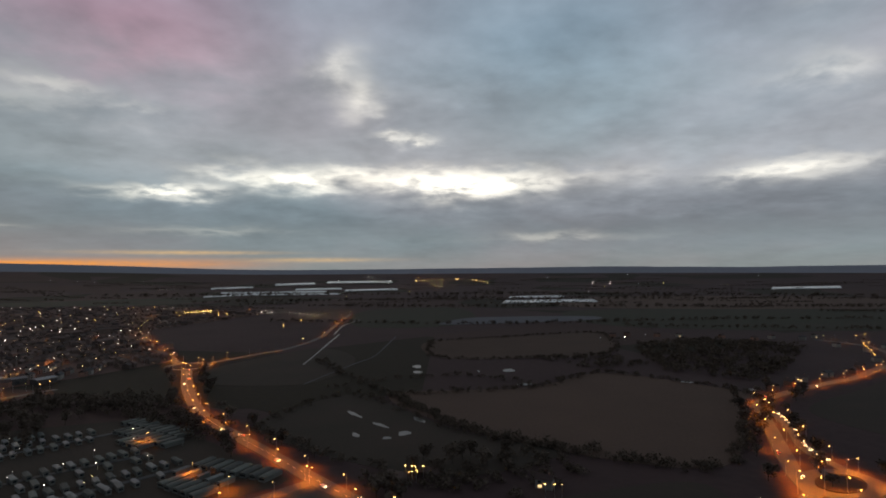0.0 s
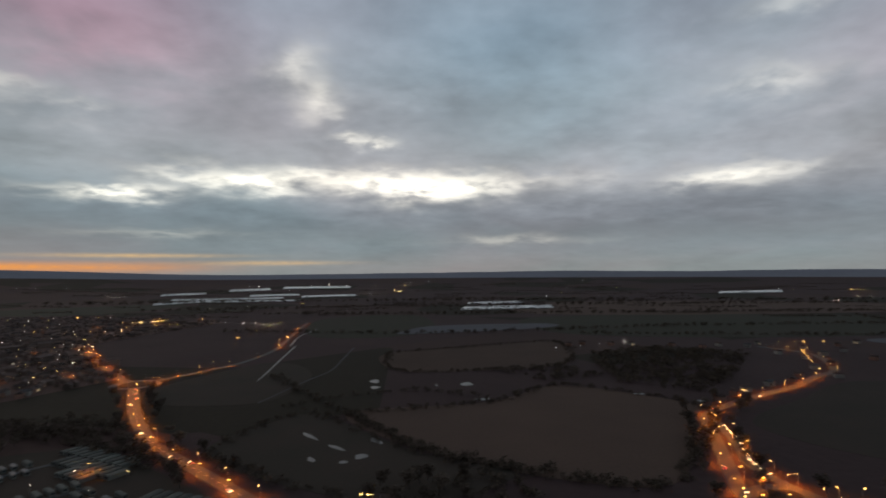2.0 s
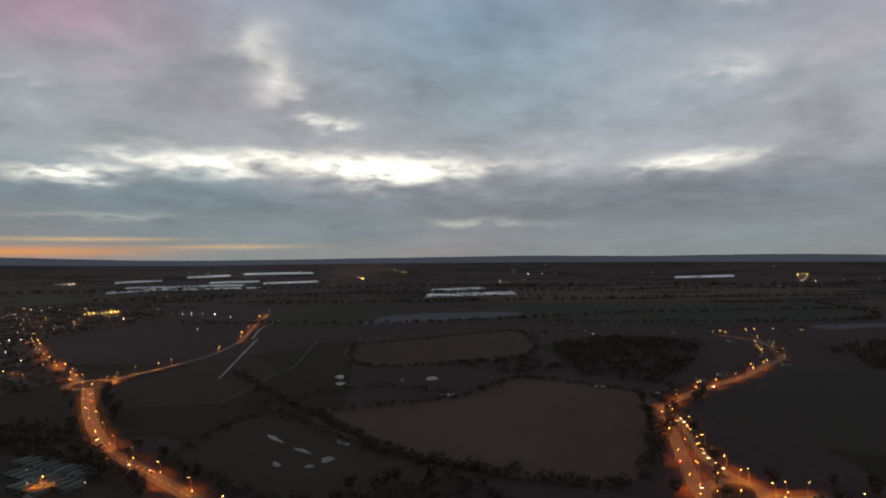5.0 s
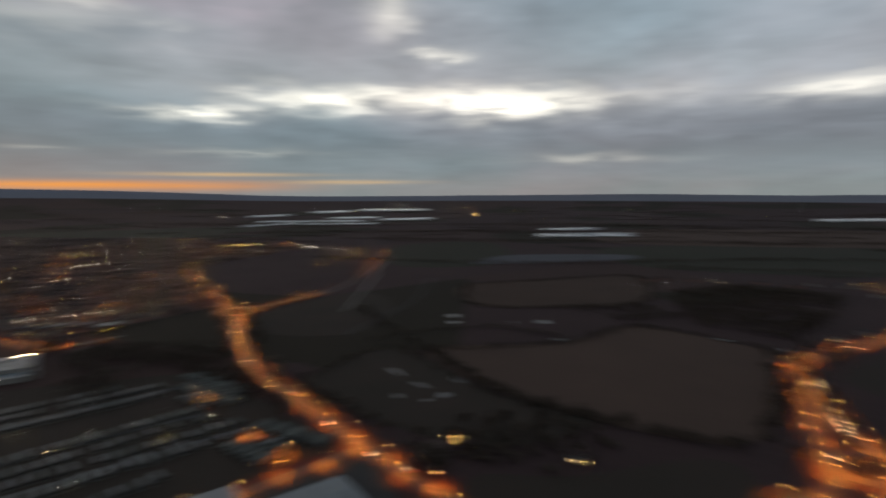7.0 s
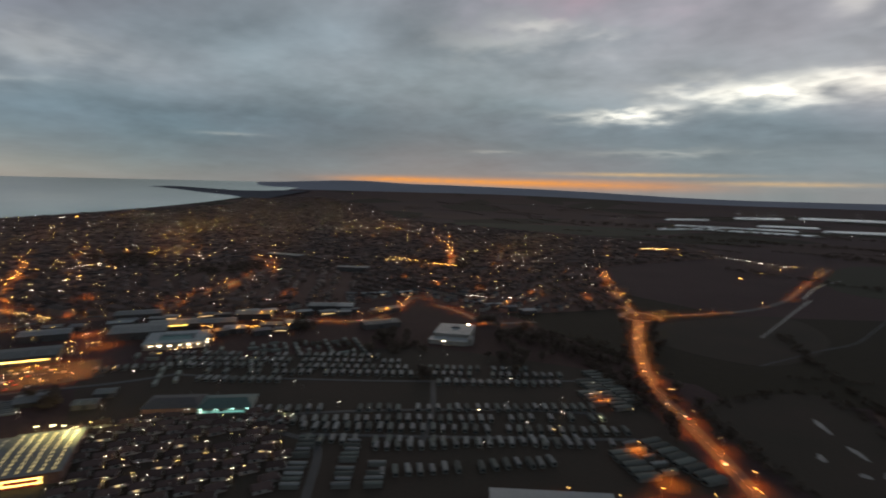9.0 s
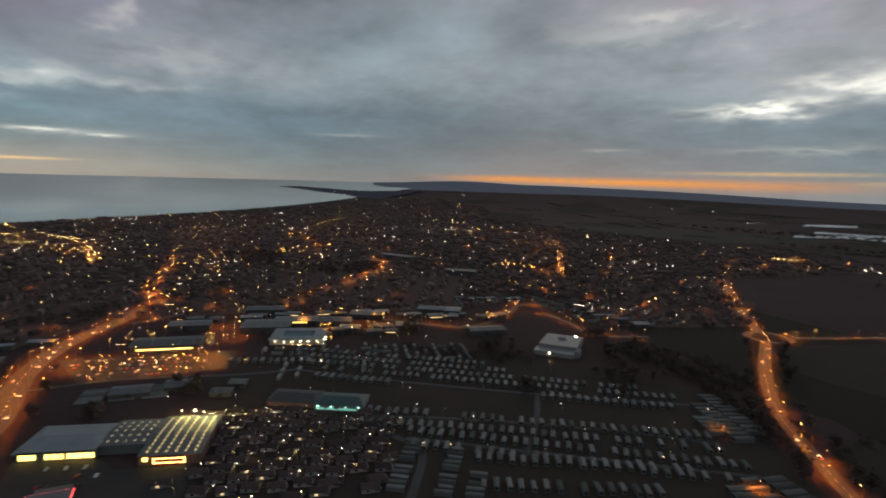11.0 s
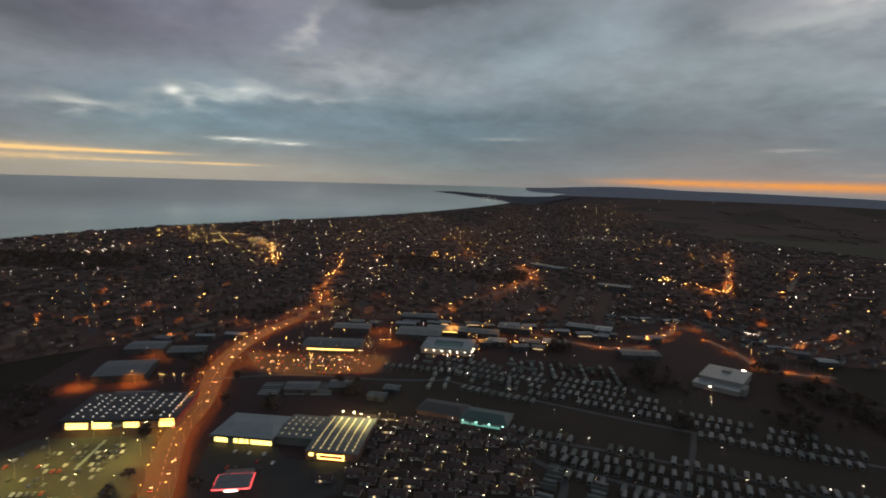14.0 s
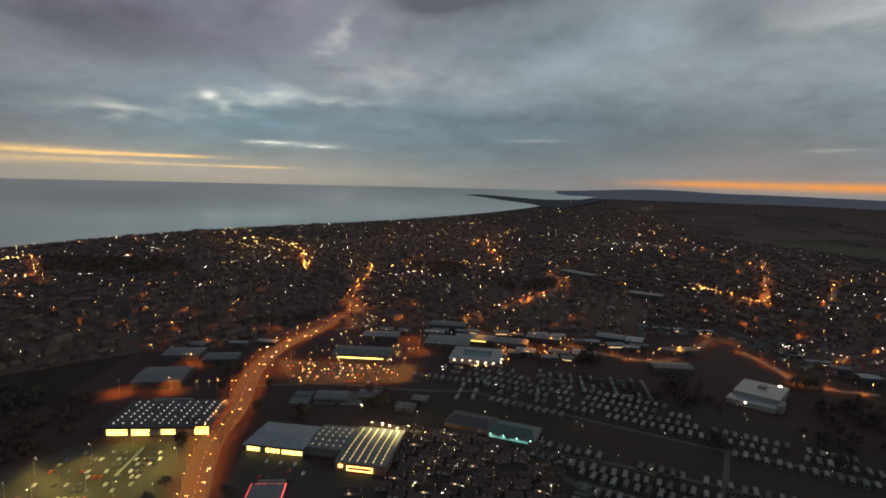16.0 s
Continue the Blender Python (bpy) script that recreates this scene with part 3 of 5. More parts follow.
# ---- roads ----
ROADS = {
    "road_1": ([(-579, 1065), (-500, 945), (-422, 832), (-345, 728)], 11),
    "road_2": ([(-318, 690), (-262, 572), (-207, 478), (-159, 422), (-113, 372), (-80, 335), (-38, 291), (10, 250), (90, 228), (170, 285)], 11),
    "road_3": ([(-308, 738), (-267, 813), (-240, 870), (-224, 960), (-223, 1050), (-238, 1260), (-250, 1503)], 7),
    "road_4": ([(-78, 326), (-102, 300), (-132, 269), (-160, 240)], 9),
    "road_5": ([(202, 308), (209, 333), (225, 371), (251, 431), (279, 495), (300, 520), (335, 546), (406, 590), (455, 617), (525, 672), (576, 705), (627, 783), (650, 860), (622, 935)], 10),
    "road_6": ([(252, 312), (244, 341), (245, 379), (260, 415), (273, 451), (284, 490)], 8),
    "road_7": ([(246, 304), (271, 305), (293, 293), (316, 279), (400, 232), (560, 145)], 11),
    "road_8": ([(-250, -70), (-310, -64), (-369, -62), (-399, -63), (-444, -61), (-503, -49), (-568, -43), (-619, -36), (-679, -16), (-729, 10), (-776, 43), (-838, 79), (-889, 121)], 19),
    "road_9": ([(-712, 255), (-667, 304), (-629, 343), (-590, 370), (-549, 413), (-556, 460), (-590, 520), (-615, 560), (-600, 590)], 9),
    "road_10": ([(-556, 555), (-496, 544), (-440, 528), (-402, 580)], 8),
    "road_11": ([(-861, 122), (-894, 103), (-986, 106), (-1195, 162), (-1420, 210)], 8),
    "road_12": ([(-1967, 672), (-1619, 611), (-1276, 513)], 9),
    "road_13": ([(-1223, 580), (-1138, 590), (-1033, 556), (-910, 423), (-834, 328), (-780, 250)], 9),
    "road_14": ([(-1291, 1332), (-999, 1044), (-795, 824), (-901, 825)], 9),
    "road_15": ([(-1995, -80), (-1816, 3), (-1535, 39), (-1288, 39)], 12),
    "road_16": ([(-1191, -322), (-974, -253), (-764, -194)], 8),
    "road_17": ([(-1712, 395), (-1261, 265)], 8),
    "road_18": ([(-1507, 365), (-1142, 283)], 8),
    "road_19": ([(-980, 1290), (-914, 1157), (-755, 928)], 8),
    "road_20": ([(-505, 175), (-480, 191), (-366, 299), (-249, 427)], 4),
    "road_21": ([(-377, 178), (-317, 258), (-246, 336), (-199, 376)], 4),
    "road_22": ([(-323, 192), (-234, 280), (-160, 355)], 4),
    "road_23": ([(-377, 178), (-330, 185), (-300, 190), (-250, 150)], 5),
    "road_24": ([(-335, 330), (-290, 285), (-255, 240)], 4),
    "road_25": ([(-760, 60), (-790, 160), (-712, 255)], 8),
    "road_29": ([(-1600, -640), (-1565, -606), (-1440, -556), (-1281, -490), (-1160, -440)], 8),
    "road_30": ([(-2083, 371), (-1900, 340), (-1716, 306)], 8),
    "road_31": ([(-2490, 1113), (-2380, 1030), (-2274, 950), (-1990, 745)], 8),
    "road_32": ([(96, 240), (134, 265), (165, 278), (195, 300), (208, 315)], 9),
    "road_33": ([(110, 232), (158, 261), (194, 274), (229, 292), (244, 301)], 9),
    "road_26": ([(-560, -48), (-552, 30), (-515, 120), (-500, 175)], 5),
}
LINES = {}
for name, (pts, width) in ROADS.items():
    _, LINES[name] = ribbon(name, pts, width, 0.3 + 0.01 * (int(name[5:]) % 7), M_asphalt, "asphalt road lit by street lamps", "road")


def ring_road(name, cx, cy, rx, ry, width, turn):
    a = [(cx + rx * math.cos(t) * math.cos(turn) - ry * math.sin(t) * math.sin(turn), cy + rx * math.cos(t) * math.sin(turn) + ry * math.sin(t) * math.cos(turn)) for t in (2 * math.pi * k / 24 for k in range(25))]
    _, LINES[name] = ribbon(name, a, width, 0.38, M_asphalt, "asphalt roundabout lit by street lamps", "road", step=6)
    isl = [(cx + (x - cx) * 0.72, cy + (y - cy) * 0.72) for x, y in a[:-1]]
    slab(name.replace("road", "island"), isl, M_grass, "grassy traffic island inside the roundabout", 0.5, "traffic island", thick=0.4)


ring_road("road_27", -326, 712, 24, 24, 9, 0.0)
ring_road("road_28", 226, 320, 23, 16, 9, 0.6)
# a broken white centre line along the widest road
dash = mesh_of("lane_dash", shaped(box, -2, 2, -0.12, 0.12, 0, 0.01), M_line)
marks = thing("lane_marking", pose(0, 0, 0), "worn broken white lane marking on asphalt", "road marking", kind="structure")
for name, every in (("road_8", 1), ("road_2", 1)):
    ln = LINES[name]
    for i in range(0, len(ln) - 1, every):
        d = ln[i + 1] - ln[i]
        piece("dash", dash, marks, pose(ln[i].x, ln[i].y, 0.385, 0, 0, math.degrees(math.atan2(d.y, d.x))))

# ---- street lamps ----


def street_lamp(kind, mat, power, colour, tall=9.0, lantern=0.42, radius=0.35, wide=153):
    root = thing("street_lamp", pose(0, 0, -50), "tall steel street lamp with a lit %s lantern" % kind, "street lamp", "street lamps")
    part("post", shaped(tube, 0, 0, 0, tall, 0.11, 0.06, 6), M_steel, root)
    arm = part("arm", shaped(box, 0, 1.8, -0.04, 0.04, tall - 0.06, tall + 0.04), M_steel, root)
    bm = bmesh.new()
    bmesh.ops.create_icosphere(bm, subdivisions=1, radius=lantern, matrix=Matrix.Translation((1.7, 0, tall - 0.15)) @ Matrix.Diagonal((1.0, 0.6, 0.5, 1)))
    part("lantern", bm, mat, arm, "glowing %s glass bowl" % kind)
    if power:
        lamp = new("bulb", bpy.data.lights.new("bulb_" + kind.split()[0], "SPOT"))
        lamp.data.spot_size, lamp.data.spot_blend = radians(wide), 1.0
        lamp.data.energy, lamp.data.color, lamp.data.shadow_soft_size = power, colour, radius
        lamp.location = (1.7, 0, tall - 0.8)
        lamp.parent = root
    return root


LAMP_O = street_lamp("orange sodium", L_sodium, 19000, (1.0, 0.245, 0.016), 9, 0.36, wide=140)
LAMP_B = street_lamp("orange sodium floodlit", L_sodium, 36000, (1.0, 0.29, 0.028), 13, 0.36, wide=150)
LAMP_R = street_lamp("orange sodium dual carriageway", L_sodium, 20000, (1.0, 0.25, 0.018), 11, 0.3, wide=142)
LAMP_D = street_lamp("dim orange", L_sodium, 6000, (1.0, 0.27, 0.02), 7, 0.36, wide=140)
LAMP_W = street_lamp("white", L_white, 60, (1.0, 0.8, 0.42), 5, 0.28, wide=140)
LAMP_Y = street_lamp("yellow car park", L_white, 19000, (1.0, 0.76, 0.16), 13, 0.25, wide=160)


USED = set()


def put(proto, m):
    """Sets a thing at m: the first time itself, then copies of it."""
    if proto.name in USED:
        return copy_thing(proto, m)
    USED.add(proto.name)
    proto.matrix_basis = m
    return proto


def lamps_along(line, proto, gap, off, start=0.0, both=False):
    s, side = start, 1
    for a, b in zip(line, line[1:]):
        d = b - a
        while s < d.length:
            p = a + d * (s / d.length)
            nrm = Vector((d.y, -d.x)).normalized()
            for sd in ((1, -1) if both else (side,)):
                q = p + nrm * off * sd
                put(proto, pose(q.x, q.y, 0, 0, 0, math.degrees(math.atan2(-nrm.y * sd, -nrm.x * sd))))
            side = -side
            s += gap
        s -= d.length


lamps_along(LINES["road_1"], LAMP_O, 24, 5.5)
lamps_along(LINES["road_2"], LAMP_O, 22, 5.5)
lamps_along(LINES["road_27"], LAMP_O, 30, 6)
lamps_along(LINES["road_3"][:12], LAMP_O, 30, 5)
lamps_along(LINES["road_3"][34:], LAMP_O, 45, 5)
lamps_along(LINES["road_3"][12:34], LAMP_D, 90, 5)
lamps_along(LINES["road_4"], LAMP_O, 26, 5)
lamps_along(LINES["road_5"][:50], LAMP_O, 24, 6)
lamps_along(LINES["road_5"][50:], LAMP_D, 30, 6)
lamps_along(LINES["road_6"], LAMP_O, 24, 5.5)
lamps_along(LINES["road_7"], LAMP_O, 24, 6.5)
lamps_along(LINES["road_28"], LAMP_O, 26, 6)
lamps_along(LINES["road_32"], LAMP_O, 24, 6)
lamps_along(LINES["road_33"], LAMP_O, 24, 6)
lamps_along(LINES["road_8"], LAMP_R, 25, 8.5, both=True)
lamps_along(LINES["road_9"], LAMP_O, 26, 6)
lamps_along(LINES["road_10"], LAMP_O, 28, 6)

# ---- park homes ----


def park_home(mat, roof_mat, label, w=3.1, l=10.5):
    root = thing("park_home", pose(0, 0, -50), label, "park home", "park homes in rows")
    part("body", shaped(box, -w / 2, w / 2, -l / 2, l / 2, 0.0, 2.7), mat, root)
    bm = bmesh.new()
    prof = [(-w / 2 - 0.15, 2.7), (w / 2 + 0.15, 2.7), (w / 2 + 0.15, 2.82), (w / 4, 3.18), (0, 3.3), (-w / 4, 3.18), (-w / 2 - 0.15, 2.82)]
    a, b = ([bm.verts.new((x, y, z)) for x, z in prof] for y in (-l / 2 - 0.15, l / 2 + 0.15))
    for i in range(7):
        bm.faces.new((a[i], a[(i + 1) % 7], b[(i + 1) % 7], b[i]))
    bm.faces.new(a)
    bm.faces.new(b[::-1])
    part("roof", bm, roof_mat, root, "pale weathered sheet roof")
    part("end_window", shaped(box, -w / 2 + 0.5, w / 2 - 0.5, -l / 2 - 0.04, -l / 2 + 0.02, 1.1, 2.3), M_glass, root)
    return root


HOMES = [park_home(M_clad, M_homeroof, "pale cream park home with a grey sheet roof"),
         park_home(M_clad, M_paleroof, "white static caravan with a pale roof"),
         park_home(M_clad, M_greyroof, "small cream static caravan with a grey roof", 2.8, 8.5)]
WIDE = [park_home(M_clad, M_homeroof, "long pale twin park home with a sheet roof", 5.2, 15.0)]


PITCHES, FAR_HOMES = [], []


def row(a, b, off, gap, protos, turn=0.0, skip=0.08, jitter=1.2):
    a, b = Vector(a), Vector(b)
    d = (b - a).normalized()
    nrm = Vector((-d.y, d.x))
    n = int((b - a).length / gap)
    ang = math.degrees(math.atan2(d.y, d.x))
    for i in range(n + 1):
        if RNG.random() < skip:
            continue
        p = a + d * (i * gap + RNG.uniform(-jitter, jitter) * 0.6) + nrm * (off + RNG.uniform(-jitter, jitter))
        PITCHES.append((p.x, p.y))
        put(RNG.choice(protos), pose(p.x, p.y, 0, 0, 0, ang + turn + RNG.uniform(-4, 4)))


A1, B1 = Vector((-480, 191)), Vector((-249, 427))
U1 = (B1 - A1).normalized()
for off, s0, s1 in ((10, 0, 322), (26, -20, 290), (43, -42, 168), (60, -50, 150), (-10, 0, 70), (-10, 205, 320)):
    row(A1 + U1 * s0, A1 + U1 * s1, off, 7.5, HOMES, skip=0.1 if off < 50 else 0.2)
row((-377, 178), (-199, 376), 10, 7.5, HOMES, skip=0.12)
row((-377, 178), (-199, 376), -10, 7.5, HOMES, skip=0.1)
row((-323, 192), (-160, 355), 10, 7.5, HOMES, skip=0.1)
row((-323, 192), (-170, 345), -10, 7.5, HOMES, skip=0.15)
row((-252, 452), (-190, 414), 0, 7.6, WIDE, skip=0, jitter=0.4)
row((-244, 428), (-186, 392), 0, 7.6, WIDE, skip=0, jitter=0.4)
row((-228, 404), (-205, 390), 0, 7.6, WIDE, skip=0, jitter=0.4)
row((-152, 356), (-100, 333), 0, 7.6, WIDE, skip=0, jitter=0.4)
row((-160, 342), (-122, 322), 0, 9.5, HOMES, skip=0, jitter=0.4)
row((-158, 326), (-128, 306), 0, 7.6, WIDE, skip=0, jitter=0.4)
row((-560, 130), (-520, 200), -6, 7.5, HOMES, skip=0.2)
row((-262, 158), (-308, 199), 9, 6.0, HOMES, turn=0, skip=0.05, jitter=0.5)
row((-255, 166), (-296, 206), -9, 6.0, HOMES, turn=0, skip=0.05, jitter=0.5)
row((-246, 176), (-268, 196), -14, 6.0, HOMES, turn=0, skip=0.05, jitter=0.5)
row((-266, 211), (-179, 322), 8, 7.5, HOMES, skip=0.1)
row((-252, 205), (-190, 290), -10, 7.5, HOMES, skip=0.15)


def plots(poly, across, along, turn, skip):
    """Homes on a lattice within an outline, clear of those that stand."""
    e1 = Vector((math.cos(radians(turn)), math.sin(radians(turn))))
    e2, mid = Vector((-e1.y, e1.x)), sum((Vector(p) for p in poly), Vector((0, 0))) / len(poly)
    for i in range(-14, 15):
        for j in range(-14, 15):
            p = mid + e1 * (i * across) + e2 * (j * along + (4 if i % 2 else 0))
            if inside(p.x, p.y, poly) and RNG.random() > skip and all((p.x - x) ** 2 + (p.y - y) ** 2 > 60 for x, y in PITCHES):
                PITCHES.append((p.x, p.y))
                FAR_HOMES.append((p.x, p.y, radians(turn + RNG.choice((0, 0, 0, 90)) + RNG.uniform(-4, 4))))


plots([(-500, 250), (-540, 262), (-492, 360), (-440, 345), (-395, 310)], 10.5, 14.0, 66, 0.1)
plots([(-470, 150), (-575, 165), (-575, 225), (-505, 250), (-455, 225)], 15.0, 17.0, 62, 0.25)

# ---- the bungalow estate ----


def bungalow(roof_mat, label, w=7.5, l=10.5, hip=0.0, window=None):
    root = thing("bungalow", pose(0, 0, -50), label, "bungalow", "bungalows of the estate")
    part("wall", shaped(box, -l / 2, l / 2, -w / 2, w / 2, 0, 2.5), M_brick, root)
    part("roof", shaped(gable, -l / 2 - 0.3, l / 2 + 0.3, -w / 2 - 0.4, w / 2 + 0.4, 2.5, 4.5, hip), roof_mat, root)
    part("porch", shaped(gable, l / 2 - 3.2, l / 2 + 0.25, -w / 2 - 2.2, -w / 2 + 0.1, 2.3, 3.2), roof_mat, root)
    part("front_wall", shaped(box, -l / 2, l / 2 - 0.4, -w / 2 - 0.06, -w / 2, 0.2, 2.4), M_fascia, root, "pale rendered front wall")
    part("gable_board", shaped(box, l / 2 + 0.3, l / 2 + 0.75, -w / 2 - 0.4, w / 2 * 0.4, 2.3, 2.62), M_fascia, root, "pale gable board")
    part("window", shaped(box, -l / 4, -l / 4 + 1.6, -w / 2 - 0.12, -w / 2 - 0.06, 0.9, 2.1), window or M_glass, root)
    part("end_window", shaped(box, l / 2 - 0.02, l / 2 + 0.05, -0.8, 0.8, 0.9, 2.1), M_glass, root)
    return root


BUNGALOWS = [bungalow(M_tile, "small bungalow with a dark brown tiled roof"), bungalow(M_tile, "small bungalow with a hipped brown roof", hip=1.5),
             bungalow(M_tile, "small bungalow with one lit window", window=L_warm)]
ESTATE = [(-440, 84), (-378, 205), (-354, 200), (-318, 178), (-272, 148), (-300, 70), (-340, 30), (-372, 70)]
u = Vector((math.cos(radians(68)), math.sin(radians(68))))
v = Vector((-u.y, u.x))
for i in range(-12, 16):
    for j in range(-12, 13):
        p = Vector((-365, 115)) + u * (i * 14.5 + (j * 37 % 11) * 1.3) + v * (j * 12.4 + (1.6 if i % 2 else -1.2)) + Vector((RNG.uniform(-1, 1), RNG.uniform(-1, 1)))
        if inside(p.x, p.y, ESTATE) and RNG.random() < 0.93:
            put(RNG.choice(BUNGALOWS + BUNGALOWS[:2] * 3), pose(p.x, p.y, 0, 0, 0, 68 + (7 if (i + j) % 2 else -5) + RNG.uniform(-4, 4)))
            if (i + j) % 2 == 0:
                q = p + u * 7.2
                put(LAMP_W, pose(q.x, q.y, 0, 0, 0, RNG.uniform(0, 360)))
for x, y in ((-233, 419), (-286, 375), (-301, 326), (-406, 236), (-362, 222), (-344, 237), (-317, 249), (-261, 303), (-252, 257), (-224, 266), (-215, 348), (-191, 362), (-302, 195), (-497, 239),
             (-527, 336), (-502, 197), (-469, 253), (-451, 220), (-310, 397), (-232, 371), (-480, 60), (-455, 107)):
    put(LAMP_W, pose(x, y, 0, 0, 0, RNG.uniform(0, 360)))
for x, y in ((-212, 398), (-149, 333), (-120, 312)):
    put(LAMP_O, pose(x, y, 0, 0, 0, RNG.uniform(0, 360)))

# ---- the supermarket with rows of rooflights ----
store = thing("supermarket", pose(-470, -144, 0, 0, 0, 78.2), "large dark-roofed supermarket with lit rooflights and a glowing yellow front", "supermarket")
W2, D2, H2 = 83, 54, 8.0
part("wall", shaped(box, 0, W2, 1.0, D2, 0, H2), M_brick, store)
part("roof", shaped(box, -1, W2 + 1, -1.5, D2 + 0.5, H2, H2 + 0.5), M_darkroof, store, "dark flat membrane roof")
part("fascia", shaped(box, -1.2, W2 + 1.2, -2.0, -1.5, H2 - 1.4, H2 + 0.7), M_darkroof, store, "dark red-brown front fascia")
part("side_fascia", shaped(box, W2 + 1, W2 + 1.4, -2.0, D2 + 0.5, H2 - 1.2, H2 + 0.7), M_red, store)
dome = bmesh.new()
prism(dome, [(-0.5, -0.5), (0.5, -0.5), (0.5, 0.5), (-0.5, 0.5)], 0, 0.25)
prism(dome, [(-0.4, -0.4), (0.4, -0.4), (0.4, 0.4), (-0.4, 0.4)], 0.25, 0.55)
dome = mesh_of("rooflight", dome, L_skyw)
for i in range(11):
    for j in range(8):
        if (i + 3 * j) % 11 != 4:
            piece("rooflight", dome, store, pose(6 + i * 7.1, 5 + j * 6.2, H2 + 0.5))
for x0, x1, lowest in ((2, 18, 0.4), (21, 35, 0.4), (44, 55, 1.0), (70, 81, 1.0)):
    pane_w = (x1 - x0) / 4
    for k in range(4):
        pane = part("shop_window", shaped(box, x0 + k * pane_w + 0.12, x0 + (k + 1) * pane_w - 0.12, 0.85, 1.05, lowest, 5.2), L_yellow, store, "glowing yellow shop window")
        part("mullion", shaped(box, x0 + (k + 0.5) * pane_w - 0.08, x0 + (k + 0.5) * pane_w + 0.08, 0.75, 0.85, lowest, 5.2), M_dark, pane)
        part("transom", shaped(box, x0 + k * pane_w + 0.12, x0 + (k + 1) * pane_w - 0.12, 0.76, 0.85, 3.6, 3.75), M_dark, pane)
part("entrance_canopy", shaped(box, 36, 44, -5, 1, 4.2, 4.6), M_whiteroof, store)
part("sign", shaped(box, 72, 82, -2.35, -2.05, H2 - 0.9, H2 + 0.6), lit("orange_sign_light", (1.0, 0.45, 0.06), 3), store, "glowing orange sign panel")
part("plant_room", shaped(box, 20, 32, D2 - 9, D2 - 2, H2 + 0.5, H2 + 3.0), M_greyroof, store)
part("loading_bay", shaped(box, 10, 45, D2, D2 + 12, 0, 5.5), M_greyroof, store)

# ---- the retail terrace with glowing roof strips ----
terrace = thing("retail_terrace", pose(-421, -34, 0, 0, 0, 65), "terrace of pale-roofed shops with glowing rooflights and lit entrances", "shops")
part("left_hall", shaped(box, 0, 46, 0, 36, 0, 7.0), M_clad, terrace)
part("left_roof", shaped(gable, -1, 47, -3, 37, 7.0, 9.0, 8), M_whiteroof, terrace, "pale grey hipped sheet roof")
part("middle_hall", shaped(box, 46, 76, 4, 42, 0, 6.5), M_clad, terrace)
part("middle_roof", shaped(gable, 45.8, 76, 3, 43, 6.5, 8.2), M_paleroof, terrace)
part("right_hall", shaped(box, 76, 113, -14, 44, 0, 7.0), M_brick, terrace)
part("right_roof", shaped(gable, 75.6, 113.6, -15, 45, 7.0, 8.0), M_greyroof, terrace, "low grey sheet roof")
strip = mesh_of("rooflight_strip", shaped(box, -0.36, 0.36, -1.5, 1.5, 0, 0.18), L_sky)
for i in range(6):
    for j in range(11):
        y = -10 + j * 5.0
        z = 7.05 + (1 - abs(y - 15) / 30)
        piece("rooflight", strip, terrace, pose(80 + i * 5.8, y, z, 1.9 if y < 15 else -1.9))
dull = mesh_of("rooflight_dull", shaped(box, -0.4, 0.4, -1.3, 1.3, 0, 0.15), lit("dull_rooflight", (1.0, 0.78, 0.25), 0.4))
for i in range(5):
    for j in range(5):
        y = 8 + j * 7
        piece("rooflight", dull, terrace, pose(50 + i * 5.5, y, 6.62 + 1.7 * (1 - abs(y - 23) / 20)))
for x0, x1 in ((1, 11), (16, 19), (20, 24), (25, 27), (29, 38), (38.5, 45)):
    pane = part("shop_window", shaped(box, x0, x1, -0.12, 0.05, 0.6, 5.4), L_yellow, terrace, "glowing yellow shop front")
    for k in range(1, int((x1 - x0) / 2)):
        part("mullion", shaped(box, x0 + 2 * k - 0.07, x0 + 2 * k + 0.07, -0.2, -0.12, 0.6, 5.4), M_dark, pane)
part("canopy", shaped(box, -1, 47, -3.2, 0, 5.6, 6.0), M_steel, terrace)
frame_bm = bmesh.new()
for b in ((85, 104, -15.6, -15.2, 4.6, 5.4), (85, 104, -15.6, -15.2, 1.8, 2.6), (85, 86, -15.6, -15.2, 1.8, 5.4), (103, 104, -15.6, -15.2, 1.8, 5.4)):
    box(frame_bm, *b)
part("lit_entrance_frame", frame_bm, L_yellow, terrace, "glowing yellow entrance frame")
part("entrance_backing", shaped(box, 86, 103, -15.1, -14, 0, 5.6), M_red, terrace)
part("sign", shaped(box, 79, 82, -15.6, -15.2, 3.6, 6.0), L_yellow, terrace, "small glowing yellow sign panel")
for k in range(4):
    post = thing("floodlight", pose(-430 + (0, 5, 10, 17)[k], 63 + (0, 8, 13, 18)[k], 0), "bright white floodlight on a post behind the shops", "floodlight", "floodlights")
    part("post", shaped(tube, 0, 0, 0, 9, 0.12, 0.08, 6), M_steel, post)
    bm = bmesh.new()
    bmesh.ops.create_icosphere(bm, subdivisions=1, radius=(0.5, 0.8, 0.55, 0.35)[k], matrix=Matrix.Translation((0, 0, 9.4)))
    part("lantern", bm, lit("flood_light", (1.0, 0.88, 0.5), 8) if k == 0 else bpy.data.materials["flood_light"], post, "glowing white lamp")
    glare = new("flood_bulb", bpy.data.lights.new("flood_bulb", "POINT"))
    glare.data.energy, glare.data.color, glare.data.shadow_soft_size = 6000, (1.0, 0.82, 0.3), 0.4
    glare.location, glare.parent = (0, 0, 10.6), post

